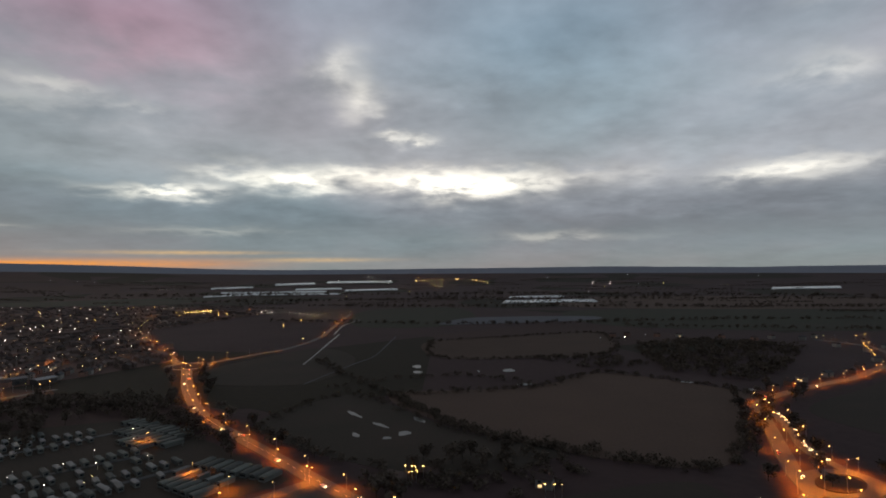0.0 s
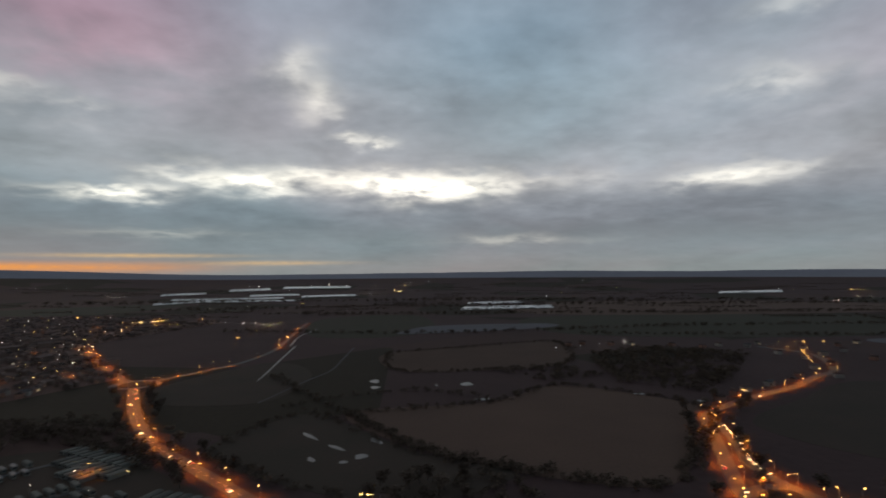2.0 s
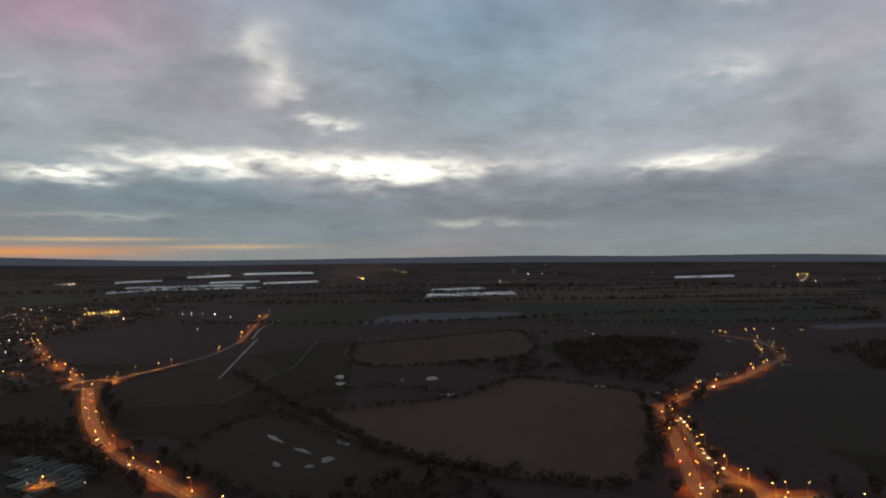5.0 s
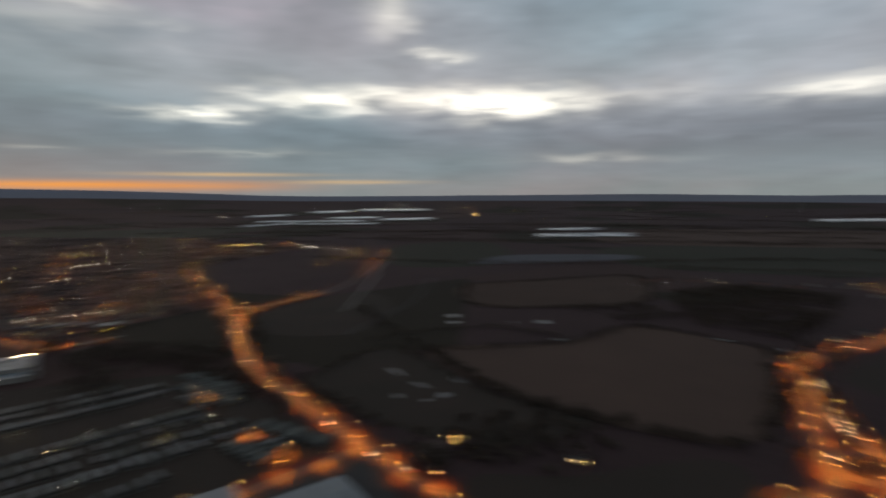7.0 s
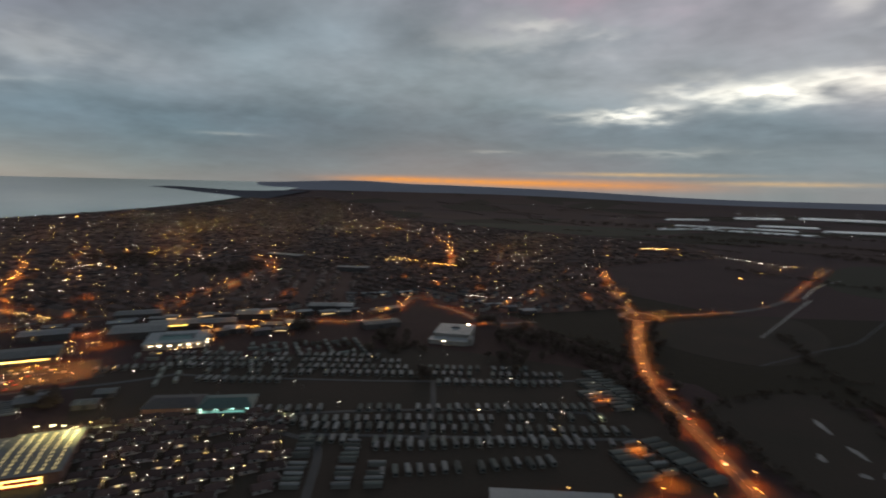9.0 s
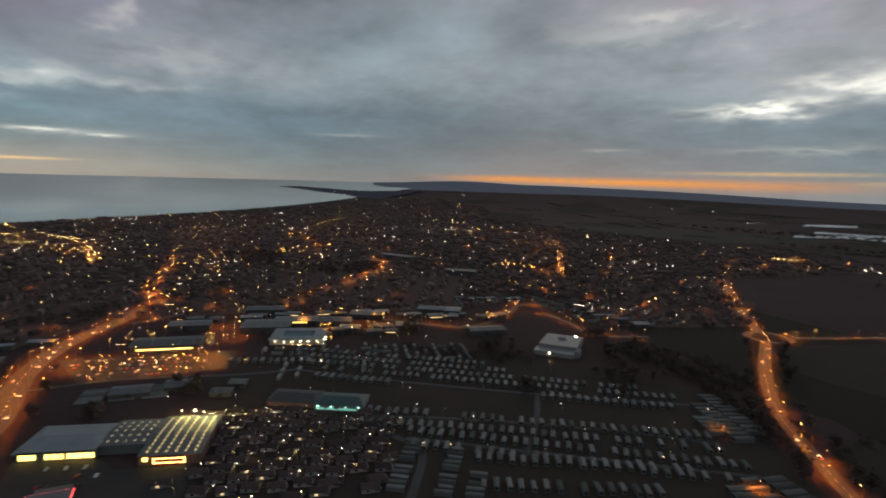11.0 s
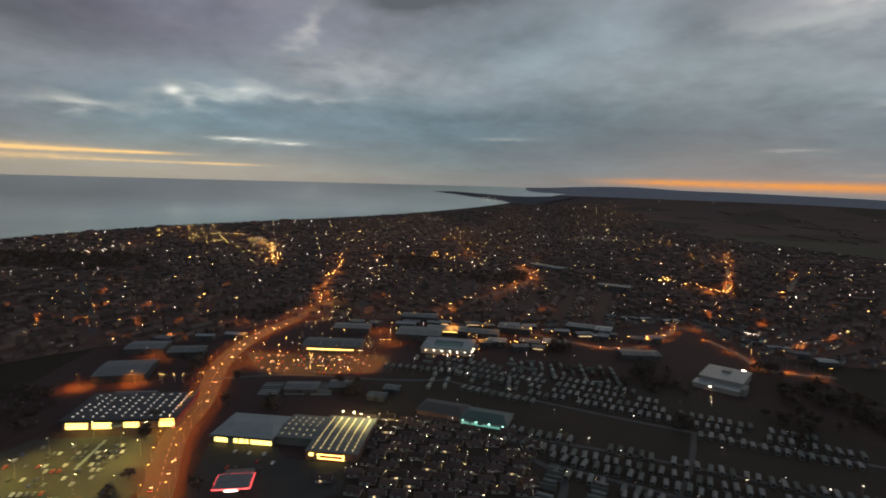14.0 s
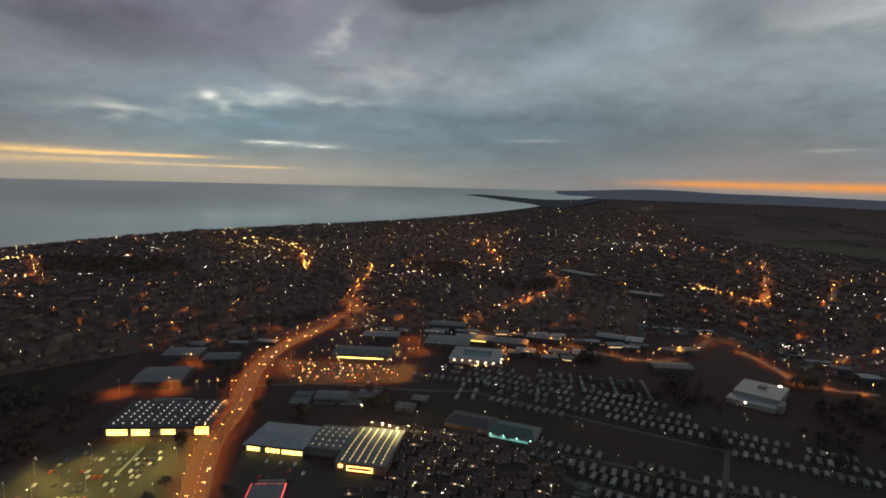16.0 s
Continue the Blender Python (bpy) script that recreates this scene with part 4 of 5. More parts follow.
# ---- filling station with red edge lights ----
station = thing("filling_station", pose(-349, -17, 0, 0, 0, 80), "filling station canopy edged with red light strips", "filling station")
part("canopy", shaped(box, -11, 11, -9, 9, 5.0, 5.9), M_greyroof, station)
for x, y in ((-8, -6), (8, -6), (-8, 6), (8, 6)):
    part("column", shaped(tube, x, y, 0, 5, 0.25, 0.25, 8), M_steel, station)
for n_, b in enumerate(((-11.3, 11.3, -9.3, -9.0, 5.1, 5.8), (-11.3, 11.3, 9.0, 9.3, 5.1, 5.8), (-11.3, -11.0, -9, 9, 5.1, 5.8), (11.0, 11.3, -9, 9, 5.1, 5.8))):
    part("light_strip", shaped(box, *b), L_red, station, "glowing red edge strip")
part("kiosk", shaped(box, -9, 9, 12, 19, 0, 3.6), M_clad, station)
part("kiosk_window", shaped(box, -8, 8, 11.9, 12.05, 0.5, 2.8), lit("kiosk_light", (1.0, 0.75, 0.6), 3), station)
part("sign", shaped(box, -4, 4, -9.6, -9.3, 4.0, 5.2), lit("pale_sign_light", (1.0, 0.7, 0.6), 4), station, "pale lit sign panel")


# ---- sheds, works and halls ----
def hall(x, y, turn, w, d, h, roof_mat, label, wall=M_dkclad, rise=1.6, lit_front=None, ribs=True, hip=0.0):
    root = thing("warehouse", pose(x, y, 0, 0, 0, turn), label, "warehouse", "industrial buildings")
    part("wall", shaped(box, 0, w, 0, d, 0, h), wall, root)
    part("roof", shaped(gable, -0.6, w + 0.6, -0.6, d + 0.6, h, h + rise, hip), roof_mat, root)
    if ribs:
        n = max(2, int(w / 12))
        rib = mesh_of("rooflight_strip", shaped(box, -0.7, 0.7, -d * 0.18, d * 0.18, 0, 0.1), M_paleroof)
        for k in range(n):
            sl = math.degrees(math.atan2(rise, d / 2 + 0.6))
            piece("rooflight", rib, root, pose((k + 0.5) * w / n, d * 0.25, h + rise * 0.5 + 0.05, sl))
    part("door", shaped(box, w * 0.4, w * 0.4 + 4, -0.1, 0.05, 0, 4), M_dark, root)
    if lit_front:
        part("lit_window", shaped(box, w * 0.1, w * 0.9, -0.15, -0.02, h * 0.45, h * 0.62), lit_front, root, "glowing window band")
    return root


white = thing("sports_hall", pose(-423, 409, 0, 0, 0, 33), "large white flat-roofed hall with a lower front wing", "hall")
part("wing", shaped(box, 0, 42, 0, 16, 0, 4.5), M_render, white)
part("wing_roof", shaped(box, -0.5, 42.5, -0.5, 16, 4.5, 4.9), M_whiteroof, white)
part("wall", shaped(box, 2, 42, 16, 60, 0, 8), M_render, white)
part("roof", shaped(box, 1.5, 42.5, 15.6, 60.4, 8, 8.5), M_whiteroof, white, "white sheet roof with seams")
for k in range(6):
    part("seam", shaped(box, 1.5, 42.5, 20 + k * 7, 20.25 + k * 7, 8.5, 8.62), M_paleroof, white)
part("plant", shaped(box, 18, 26, 40, 47, 8.5, 10.4), M_greyroof, white)
part("side_block", shaped(box, 42, 47, 4, 20, 0, 7), M_render, white)
part("lamp", shaped(box, 33, 36, 59.8, 60.4, 8.5, 9.2), L_white, white, "bright white roof lamp")
part("lamp", shaped(box, 16, 17, -0.6, -0.1, 3.5, 4.4), L_white, white)
works = hall(-182, 223, 41.3, 65, 40, 8.0, M_whiteroof, "wide white-roofed warehouse near the orange lit yard", rise=0.8)
works.matrix_basis = pose(-182 + 0.66 * 40, 223 - 0.75 * 40, 0, 0, 0, 41.3)
works2 = hall(-120 + 20, 249 - 22, 40, 52, 28, 6.5, M_whiteroof, "pale-roofed warehouse beside the yard", rise=0.7)
HALLS = [(-627, 45, 70, 66, 34, 8, M_paleroof, "long pale-roofed retail warehouse with a lit front", L_yellow), (-650, 160, 65, 55, 40, 8, M_paleroof, "pale-roofed works building by the car park", None),
         (-512, 392, 70, 44, 22, 6, M_paleroof, "low white shed beside the road", None),
         (-574, -150, 84, 46, 46, 7, M_greyroof, "grey shed washed in orange light", None), (-660, -140, 80, 40, 30, 7, M_greyroof, "grey industrial shed beside the road", None),
         (-640, -95, 80, 36, 24, 6, M_paleroof, "pale industrial shed beside the road", None), (-700, 90, 70, 46, 26, 7, M_greyroof, "grey-roofed workshop among other sheds", None),
         (-640, 250, 60, 40, 24, 7, M_paleroof, "small pale-roofed workshop beside others", None), (-655, 300, 55, 44, 24, 7, M_greyroof, "dark grey workshop beside the road", None),
         (-600, 262, 60, 22, 18, 6, M_whiteroof, "small white workshop under orange lamps", None), (-590, 300, 55, 24, 16, 6, M_paleroof, "small pale workshop under orange lamps", None),
         (-575, 325, 60, 26, 20, 7, M_whiteroof, "small white-roofed workshop by the road", None), (-640, 395, 50, 36, 22, 7, M_paleroof, "pale-roofed depot behind the lit road", None),
         (-610, 420, 48, 20, 24, 8, M_whiteroof, "square white depot building", None), (-740, 190, 65, 50, 26, 7, M_paleroof, "long pale shed among the workshops", None),
         (-505, 20, 74, 30, 20, 4, M_greyroof, "low nursery shed with slatted roofs", None), (-500, 60, 74, 26, 20, 4, M_greyroof, "low grey nursery shed beside another", None),
         (-470, 90, 60, 16, 12, 4, M_paleroof, "small pale hut beside the nursery", None), (-484, 108, 60, 14, 12, 4, M_paleroof, "small pale hut beside the nursery", None),
         (-900, 620, 40, 60, 24, 9, M_greyroof, "long school building with pale roof", None), (-1180, 620, 20, 90, 30, 8, M_paleroof, "long pale-roofed hall in the town", None)]
for x, y, a, w, d, h, rm, label, front in HALLS:
    hall(x, y, a, w, d, h, rm, label, lit_front=front)
part("roof_lamp_band", shaped(box, 8, 40, -0.3, -0.1, 4, 4.8), L_yellow, hall(-668, 205, 65, 52, 26, 6, M_paleroof, "low white building with a bright lamp row"))
court = thing("court_hall", pose(-592, 176, 0, 0, 0, 62), "pale works hall round a sunken green court, lamps along its front", "hall")
M_court = material("green_court", (0.12, 0.22, 0.2), 0.6, second=(0.09, 0.17, 0.16), patch=8, grain=1.0)
part("wall", shaped(box, 0, 58, 0, 46, 0, 5.0), M_render, court)
part("court", shaped(box, 12, 46, 10, 34, 5.0, 5.2), M_court, court, "sunken green court roof")
for b in ((-0.5, 58.5, -0.5, 10, 5.0, 7.0), (-0.5, 58.5, 34, 46.5, 5.0, 7.0), (-0.5, 12, 10, 34, 5.0, 7.0), (46, 58.5, 10, 34, 5.0, 7.0)):
    part("roof", shaped(box, *b), M_whiteroof, court, "white sheet roof")
for k in range(6):
    part("wall_lamp", shaped(box, 6 + k * 9, 6.7 + k * 9, -1.1, -0.5, 4.0, 4.6), L_white, court, "bright white wall lamp")
for k in range(4):
    part("wall_lamp", shaped(box, 58.5, 59.1, 6 + k * 10, 6.7 + k * 10, 4.0, 4.6), L_white, court, "bright white wall lamp")
slats = thing("nursery_frame", pose(-505, -8, 0, 0, 0, 74), "rows of pale slatted nursery beds", "nursery beds")
for i in range(3):
    for j in range(7):
        part("bed", shaped(box, 4 + i * 24, 22 + i * 24, 4 + j * 4.6, 6.2 + j * 4.6, 0, 0.9), M_paleroof, slats)
club = thing("clubhouse", pose(-402, 154, 0, 0, 0, 52), "dark green-roofed clubhouse with green lamps along its front", "clubhouse")
part("wall", shaped(box, 0, 38, 0, 26, 0, 4.5), M_render, club)
part("roof", shaped(gable, -1, 39, -1, 27, 4.5, 7.5, 6), M_greenroof, club)
part("annex", shaped(box, -40, 0, 4, 30, 0, 4), M_brick, club)
part("annex_roof", shaped(gable, -41, 0, 3, 31, 4, 7, 6), M_slate, club)
for k in range(4):
    part("lamp", shaped(box, 2 + k * 11, 2.9 + k * 11, -1.3, -0.5, 3.6, 4.4), L_teal, club, "glowing green-white lamp")
# emissive strip imitates the lamps' green light falling on the wall
part("lit_band", shaped(box, 1, 34, -0.15, -0.02, 1.0, 2.6), lit("green_wall_light", (0.2, 0.9, 0.7), 0.35), club, "glowing strip standing in for green lamplight on the front wall")

# smaller workshops strung along the lit road
wr = random.Random(21)
for x0, y0, x1, y1, n in ((-735, 110, -660, 320, 9), (-660, 330, -560, 470, 8), (-600, 200, -560, 330, 4), (-700, -130, -690, -30, 3), (-540, 585, -430, 600, 5), (-690, 480, -640, 560, 4)):
    for k in range(n):
        f = (k + wr.uniform(0.2, 0.8)) / n
        hall(x0 + (x1 - x0) * f + wr.uniform(-14, 14), y0 + (y1 - y0) * f, wr.choice((55, 65, 75)), wr.uniform(14, 26), wr.uniform(9, 15), wr.uniform(4, 6.5), wr.choice((M_greyroof, M_paleroof, M_whiteroof)), "small sheet-roofed workshop near the lit road", lit_front=wr.choice((None, None, L_warm)), ribs=False)

# ---- car parks ----
slab("car_park_1", [(-458, -158), (-445, -75), (-400, -72), (-364, -72), (-340, -90), (-350, -200), (-395, -215)], M_yard, "supermarket car park under yellow lamps", 0.22, "car park", step=400)
slab("car_park_2", [(-423, -36), (-405, 8), (-380, 16), (-362, 60), (-325, 45), (-318, -30), (-352, -46)], M_yard, "dark retail car park before the shops", 0.2, "car park", step=400)
slab("car_park_3", [(-640, -14), (-618, 50), (-590, 140), (-535, 128), (-556, 0)], M_yard, "orange lit retail car park", 0.21, "car park", step=400)
slab("yard", [(-190, 205), (-120, 290), (-70, 330), (-40, 260), (-120, 190)], M_yard, "works yard", 0.18, "yard", step=400)


def wheel_mesh():
    bm = bmesh.new()
    bmesh.ops.create_cone(bm, cap_ends=True, segments=8, radius1=0.33, radius2=0.33, depth=0.24, matrix=Matrix.Rotation(radians(90), 4, "X"))
    return mesh_of("wheel", bm, M_rubber)


WHEEL = wheel_mesh()


def car(paint, label, lights=False):
    root = thing("car", pose(0, 0, -50), label, "car", "moving cars" if lights else "parked cars")
    bm = bmesh.new()
    side = [(-2.1, 0.35), (2.1, 0.35), (2.15, 0.75), (1.2, 0.95), (0.5, 1.42), (-1.1, 1.45), (-1.75, 1.0), (-2.15, 0.9)]
    a, b = ([bm.verts.new((x, y * (0.82 if z > 1.1 else 1), z)) for x, z in side] for y in (-0.88, 0.88))
    for i in range(8):
        bm.faces.new((a[i], a[(i + 1) % 8], b[(i + 1) % 8], b[i]))
    bm.faces.new(a)
    bm.faces.new(b[::-1])
    part("body", bm, paint, root)
    bm = bmesh.new()
    box(bm, -1.3, 0.75, -0.83, 0.83, 1.0, 1.32)
    part("glass", bm, M_glass, root)
    for x in (-1.35, 1.35):
        for y in (-0.8, 0.8):
            piece("wheel", WHEEL, root, pose(x, y, 0.33))
    if lights:
        for y in (-0.6, 0.6):
            part("headlight", shaped(box, 2.05, 2.3, y - 0.28, y + 0.28, 0.5, 0.95), L_head, root, "glowing headlight")
            part("tail_light", shaped(box, -2.3, -2.12, y - 0.22, y + 0.22, 0.6, 0.95), L_red, root, "glowing red tail light")
    return root


COLOURS = ("silver", "black", "grey", "dark red", "dark blue", "white")
CARS = [car(p, "parked %s hatchback car" % c) for p, c in zip(PAINTS, COLOURS)]
MOVING = [car(p, "%s car with headlights on, on the road" % c, True) for p, c in zip(PAINTS[:3], COLOURS)]
for i in range(9):
    for j in range(17):
        p = Vector((-448, -140)) + Vector((0.978, -0.205)) * (8 + i * 8.6 + (1.2 if i % 2 else 0)) + Vector((0.205, 0.978)) * (j * 4.1 - 14)
        if RNG.random() < 0.5 and inside(p.x, p.y, [(-452, -154), (-440, -80), (-366, -78), (-350, -100), (-360, -190), (-395, -200)]):
            put(RNG.choice(CARS), pose(p.x, p.y, 0.22, 0, 0, -12 + RNG.choice((0, 180)) + RNG.uniform(-3, 3)))
for i in range(4):
    for j in range(9):
        p = Vector((-404, -28)) + Vector((0.9, -0.42)) * (i * 11) + Vector((0.42, 0.9)) * (j * 5.5)
        if RNG.random() < 0.32 and inside(p.x, p.y, [(-420, -36), (-402, 8), (-372, 16), (-362, 50), (-325, 40), (-332, -2), (-372, -5), (-372, -40)]):
            put(RNG.choice(CARS), pose(p.x, p.y, 0.2, 0, 0, -25 + RNG.choice((0, 180))))
for i in range(6):
    for j in range(24):
        p = Vector((-624, 0)) + Vector((0.93, -0.3)) * (i * 10.5) + Vector((0.3, 0.93)) * (j * 5.2)
        if RNG.random() < 0.42 and inside(p.x, p.y, [(-636, -10), (-616, 50), (-588, 138), (-537, 126), (-558, 2)]):
            put(RNG.choice(CARS), pose(p.x, p.y, 0.21, 0, 0, -18 + RNG.choice((0, 180))))
part("trolley_roof", shaped(box, -21, 21, -0.9, 0.9, 2.4, 2.6), M_whiteroof, thing("walkway", pose(-418, -112, 0, 0, 0, -12), "long pale covered walkway across the car park", "walkway"))
wk = bpy.data.objects["walkway"]
for x in (-18, -6, 6, 18):
    part("post", shaped(box, x - 0.1, x + 0.1, -0.1, 0.1, 0.2, 2.4), M_steel, wk)
for x, y in ((-430, -140), (-425, -95), (-400, -150), (-398, -100), (-370, -110), (-372, -155), (-450, -118), (-440, -80), (-415, -120), (-385, -130), (-415, -170), (-385, -175), (-360, -85), (-410, -80)):
    put(LAMP_Y, pose(x, y, 0, 0, 0, RNG.uniform(0, 360)))
for x, y in ((-620, 20), (-600, 80), (-580, 120), (-575, 20), (-560, 80), (-640, 150), (-605, 250), (-600, 320), (-564, -112), (-568, -158), (-665, 240), (-630, 0), (-610, 50), (-590, 105), (-570, 50), (-555, 105), (-600, -5), (-640, -108), (-690, 150), (-625, 290)):
    put(LAMP_B, pose(x, y, 0, 0, 0, RNG.uniform(0, 360)))


def drive(name, places, reverse=False):
    ln = LINES[name]
    for f, lane in places:
        i = min(len(ln) - 2, int(f * (len(ln) - 1)))
        d = (ln[i + 1] - ln[i]).normalized()
        q = ln[i] + Vector((d.y, -d.x)) * lane
        turn = math.degrees(math.atan2(d.y, d.x)) + (180 if lane > 0 else 0)
        put(RNG.choice(MOVING), pose(q.x, q.y, 0.36, 0, 0, turn + (180 if reverse else 0)))


drive("road_6", [(0.3 + k / 18, 2) for k in range(12)])
drive("road_2", [(0.02, -2.5), (0.06, -2.5), (0.1, -2.5), (0.14, 2.5), (0.3, 2.5), (0.42, 2.5), (0.45, -2.5), (0.55, 2.5), (0.62, 2.5), (0.66, -2.5)], True)
drive("road_1", [(0.2, 2.5), (0.45, 2.5), (0.6, -2.5), (0.8, 2.5)])
drive("road_8", [(0.1, 4), (0.16, -4), (0.19, 4), (0.22, 6), (0.3, -5), (0.38, 5), (0.45, 5), (0.5, -5), (0.55, 5), (0.6, 5), (0.63, 3), (0.67, 5), (0.7, -4), (0.74, 5), (0.78, 5)])
drive("road_5", [(0.03, 3), (0.08, -3), (0.2, 3), (0.3, -3), (0.4, 3)])
drive("road_9", [(0.2, 2), (0.5, 2), (0.55, -2), (0.8, 2)])

# ---- the town ----
TOWN = [(-420, 640), (-360, 760), (-600, 1110), (-480, 1560), (-900, 1760), (-1650, 1760), (-2150, 1850), (-2850, 2250), (-3450, 2250), (-3560, 1720), (-3280, 1500), (-3120, 900), (-2860, 420), (-2600, 20), (-2360, -320), (-2050, -590), (-1800, -740), (-1480, -900), (-900, -700), (-620, -330),
        (-700, -170), (-700, -60), (-800, 40), (-760, 160), (-720, 300), (-640, 420), (-640, 560), (-470, 575)]
TAKEN = set()
for line in LINES.values():
    for p in line:
        TAKEN.add((round(p.x / 12), round(p.y / 12)))
DISTRICTS = []
dr = random.Random(11)
while len(DISTRICTS) < 84:
    x, y = dr.uniform(-3550, -360), dr.uniform(-900, 2300)
    if inside(x, y, TOWN):
        DISTRICTS.append((x, y, dr.uniform(0, math.pi), dr.uniform(44, 60), dr.uniform(11, 16)))
WOODS = [[(-1596, -599), (-1581, -437), (-1509, -252), (-1281, -215), (-1262, -351), (-1317, -497)], [(-1420, 330), (-1230, 260), (-1160, 360), (-1350, 450)], [(-1120, 420), (-1000, 380), (-960, 520), (-1080, 560)],
         [(-930, 830), (-800, 760), (-730, 860), (-880, 930)], [(-900, 60), (-830, -60), (-790, 10), (-850, 80)]]
PLOTS = []
for n, (cx, cy, ang, deep_, gap_) in enumerate(DISTRICTS):
    c, s = math.cos(ang), math.sin(ang)
    for i in range(-60, 61):
        for j in range(-18, 19):
            for side in (-1, 1):
                lx, ly = i * gap_, j * deep_ + side * 12
                x, y = cx + lx * c - ly * s, cy + lx * s + ly * c
                if (x - cx) ** 2 + (y - cy) ** 2 > 520 ** 2 or not inside(x, y, TOWN):
                    continue
                if min(range(len(DISTRICTS)), key=lambda k: (DISTRICTS[k][0] - x) ** 2 + (DISTRICTS[k][1] - y) ** 2) != n:
                    continue
                if (round(x / 12), round(y / 12)) in TAKEN or dr.random() < 0.12 or any(inside(x, y, w) for w in WOODS):
                    continue
                PLOTS.append((x + dr.uniform(-3, 3), y + dr.uniform(-3, 3), ang + (math.pi if side > 0 else 0) + dr.choice((0, 0, 0, math.pi / 2)) + dr.uniform(-0.15, 0.15)))
for x, y in ((300, 985), (330, 1000), (378, 985), (415, 980), (470, 640), (500, 670), (545, 660), (560, 720), (600, 740), (610, 800), (600, 850), (660, 830), (680, 900), (640, 960), (600, 930), (560, 950), (520, 930), (480, 960), (700, 780), (720, 860), (330, 560), (360, 580), (385, 600), (430, 625), (760, 920), (820, 950), (-28, 330), (-9, 336), (57, 318)):
    PLOTS.append((x, y, dr.uniform(0, 6.28)))
PLOTS.sort(key=lambda p: (p[0] + 470) ** 2 + (p[1] - 480) ** 2 if p[0] < 0 else 0)


def house(roof_mat, wall_mat, label, lit_up, w=7.0, l=9.5, h=5.0):
    root = thing("house", pose(0, 0, -50), label, "house", "houses of the town")
    part("wall", shaped(box, -l / 2, l / 2, -w / 2, w / 2, 0, h), wall_mat, root)
    part("roof", shaped(gable, -l / 2 - 0.3, l / 2 + 0.3, -w / 2 - 0.4, w / 2 + 0.4, h, h + 2.6), roof_mat, root)
    part("chimney", shaped(box, l / 4, l / 4 + 0.7, -0.4, 0.4, h + 1.4, h + 3.4), M_brick, root)
    part("window", shaped(box, -l / 3, -l / 3 + 1.8, -w / 2 - 0.06, -w / 2 + 0.02, 3.2, 4.5), M_glass, root)
    part("window", shaped(box, -l / 3, -l / 3 + 2.2, -w / 2 - 0.06, -w / 2 + 0.02, 0.8, 2.3), L_warm if lit_up else M_glass, root)
    return root


HOUSES = [house(M_tile, M_brick, "brick house with a brown tiled roof", False), house(M_slate, M_render, "pale rendered house with a slate roof", False), house(M_tile, M_render, "rendered house with a lit ground floor window", True)]
for x, y, a in PLOTS[:120]:
    put(RNG.choice(HOUSES), pose(x, y, 0, 0, 0, math.degrees(a)))

M_town_roof = island_tint(material("far_roofs", (0.085, 0.056, 0.046), 0.85, second=(0.06, 0.043, 0.038), patch=4, grain=0.8), 0.45, 1.9)
M_town_wall = island_tint(material("far_walls", (0.15, 0.105, 0.085), 0.85, second=(0.1, 0.072, 0.06), patch=4, grain=0.6), 0.5, 1.5)


class Heap:
    """Collects loose pieces into one mesh."""

    def __init__(self):
        self.v, self.f, self.m = [], [], []

    def add(self, verts, faces, index=0):
        k = len(self.v)
        self.v += verts
        self.f += [tuple(i + k for i in f) for f in faces]
        self.m += [index] * len(faces)

    def make(self, name, mats, label, category):
        me = bpy.data.meshes.new(name)
        me.from_pydata(self.v, [], self.f)
        for m in mats:
            me.materials.append(m)
        me.polygons.foreach_set("material_index", self.m)
        me.update()
        return tagged(new(name, me), label, category, "", "stuff")


BOX_F = [(4, 5, 6, 7), (0, 1, 5, 4), (1, 2, 6, 5), (2, 3, 7, 6), (3, 0, 4, 7)]
ROOF_F = [(0, 1, 5, 4), (2, 3, 4, 5), (3, 0, 4), (1, 2, 5), (3, 2, 1, 0)]
heap, glowing, homes = Heap(), Heap(), Heap()
for x, y, a in FAR_HOMES:
    c, s = math.cos(a), math.sin(a)
    lower = [(x + px * c - py * s, y + px * s + py * c) for px, py in ((-1.6, -5.2), (1.6, -5.2), (1.6, 5.2), (-1.6, 5.2))]
    ridge_ends = [(x - py * s, y + py * c, 3.3) for py in (-5.3, 5.3)]
    homes.add([(*p, z) for z in (0, 2.7) for p in lower], BOX_F, 0)
    homes.add([(*p, 2.72) for p in lower] + ridge_ends, [(3, 0, 4, 5), (1, 2, 5, 4), (0, 1, 4), (2, 3, 5)], 1)
homes.make("far_park_homes", [M_clad, island_tint(material("far_home_roofs", (0.17, 0.19, 0.17), 0.7, second=(0.1, 0.115, 0.1), patch=4, grain=0.6), 0.5, 1.5)], "close rows of pale park homes behind the clubhouse", "park homes")
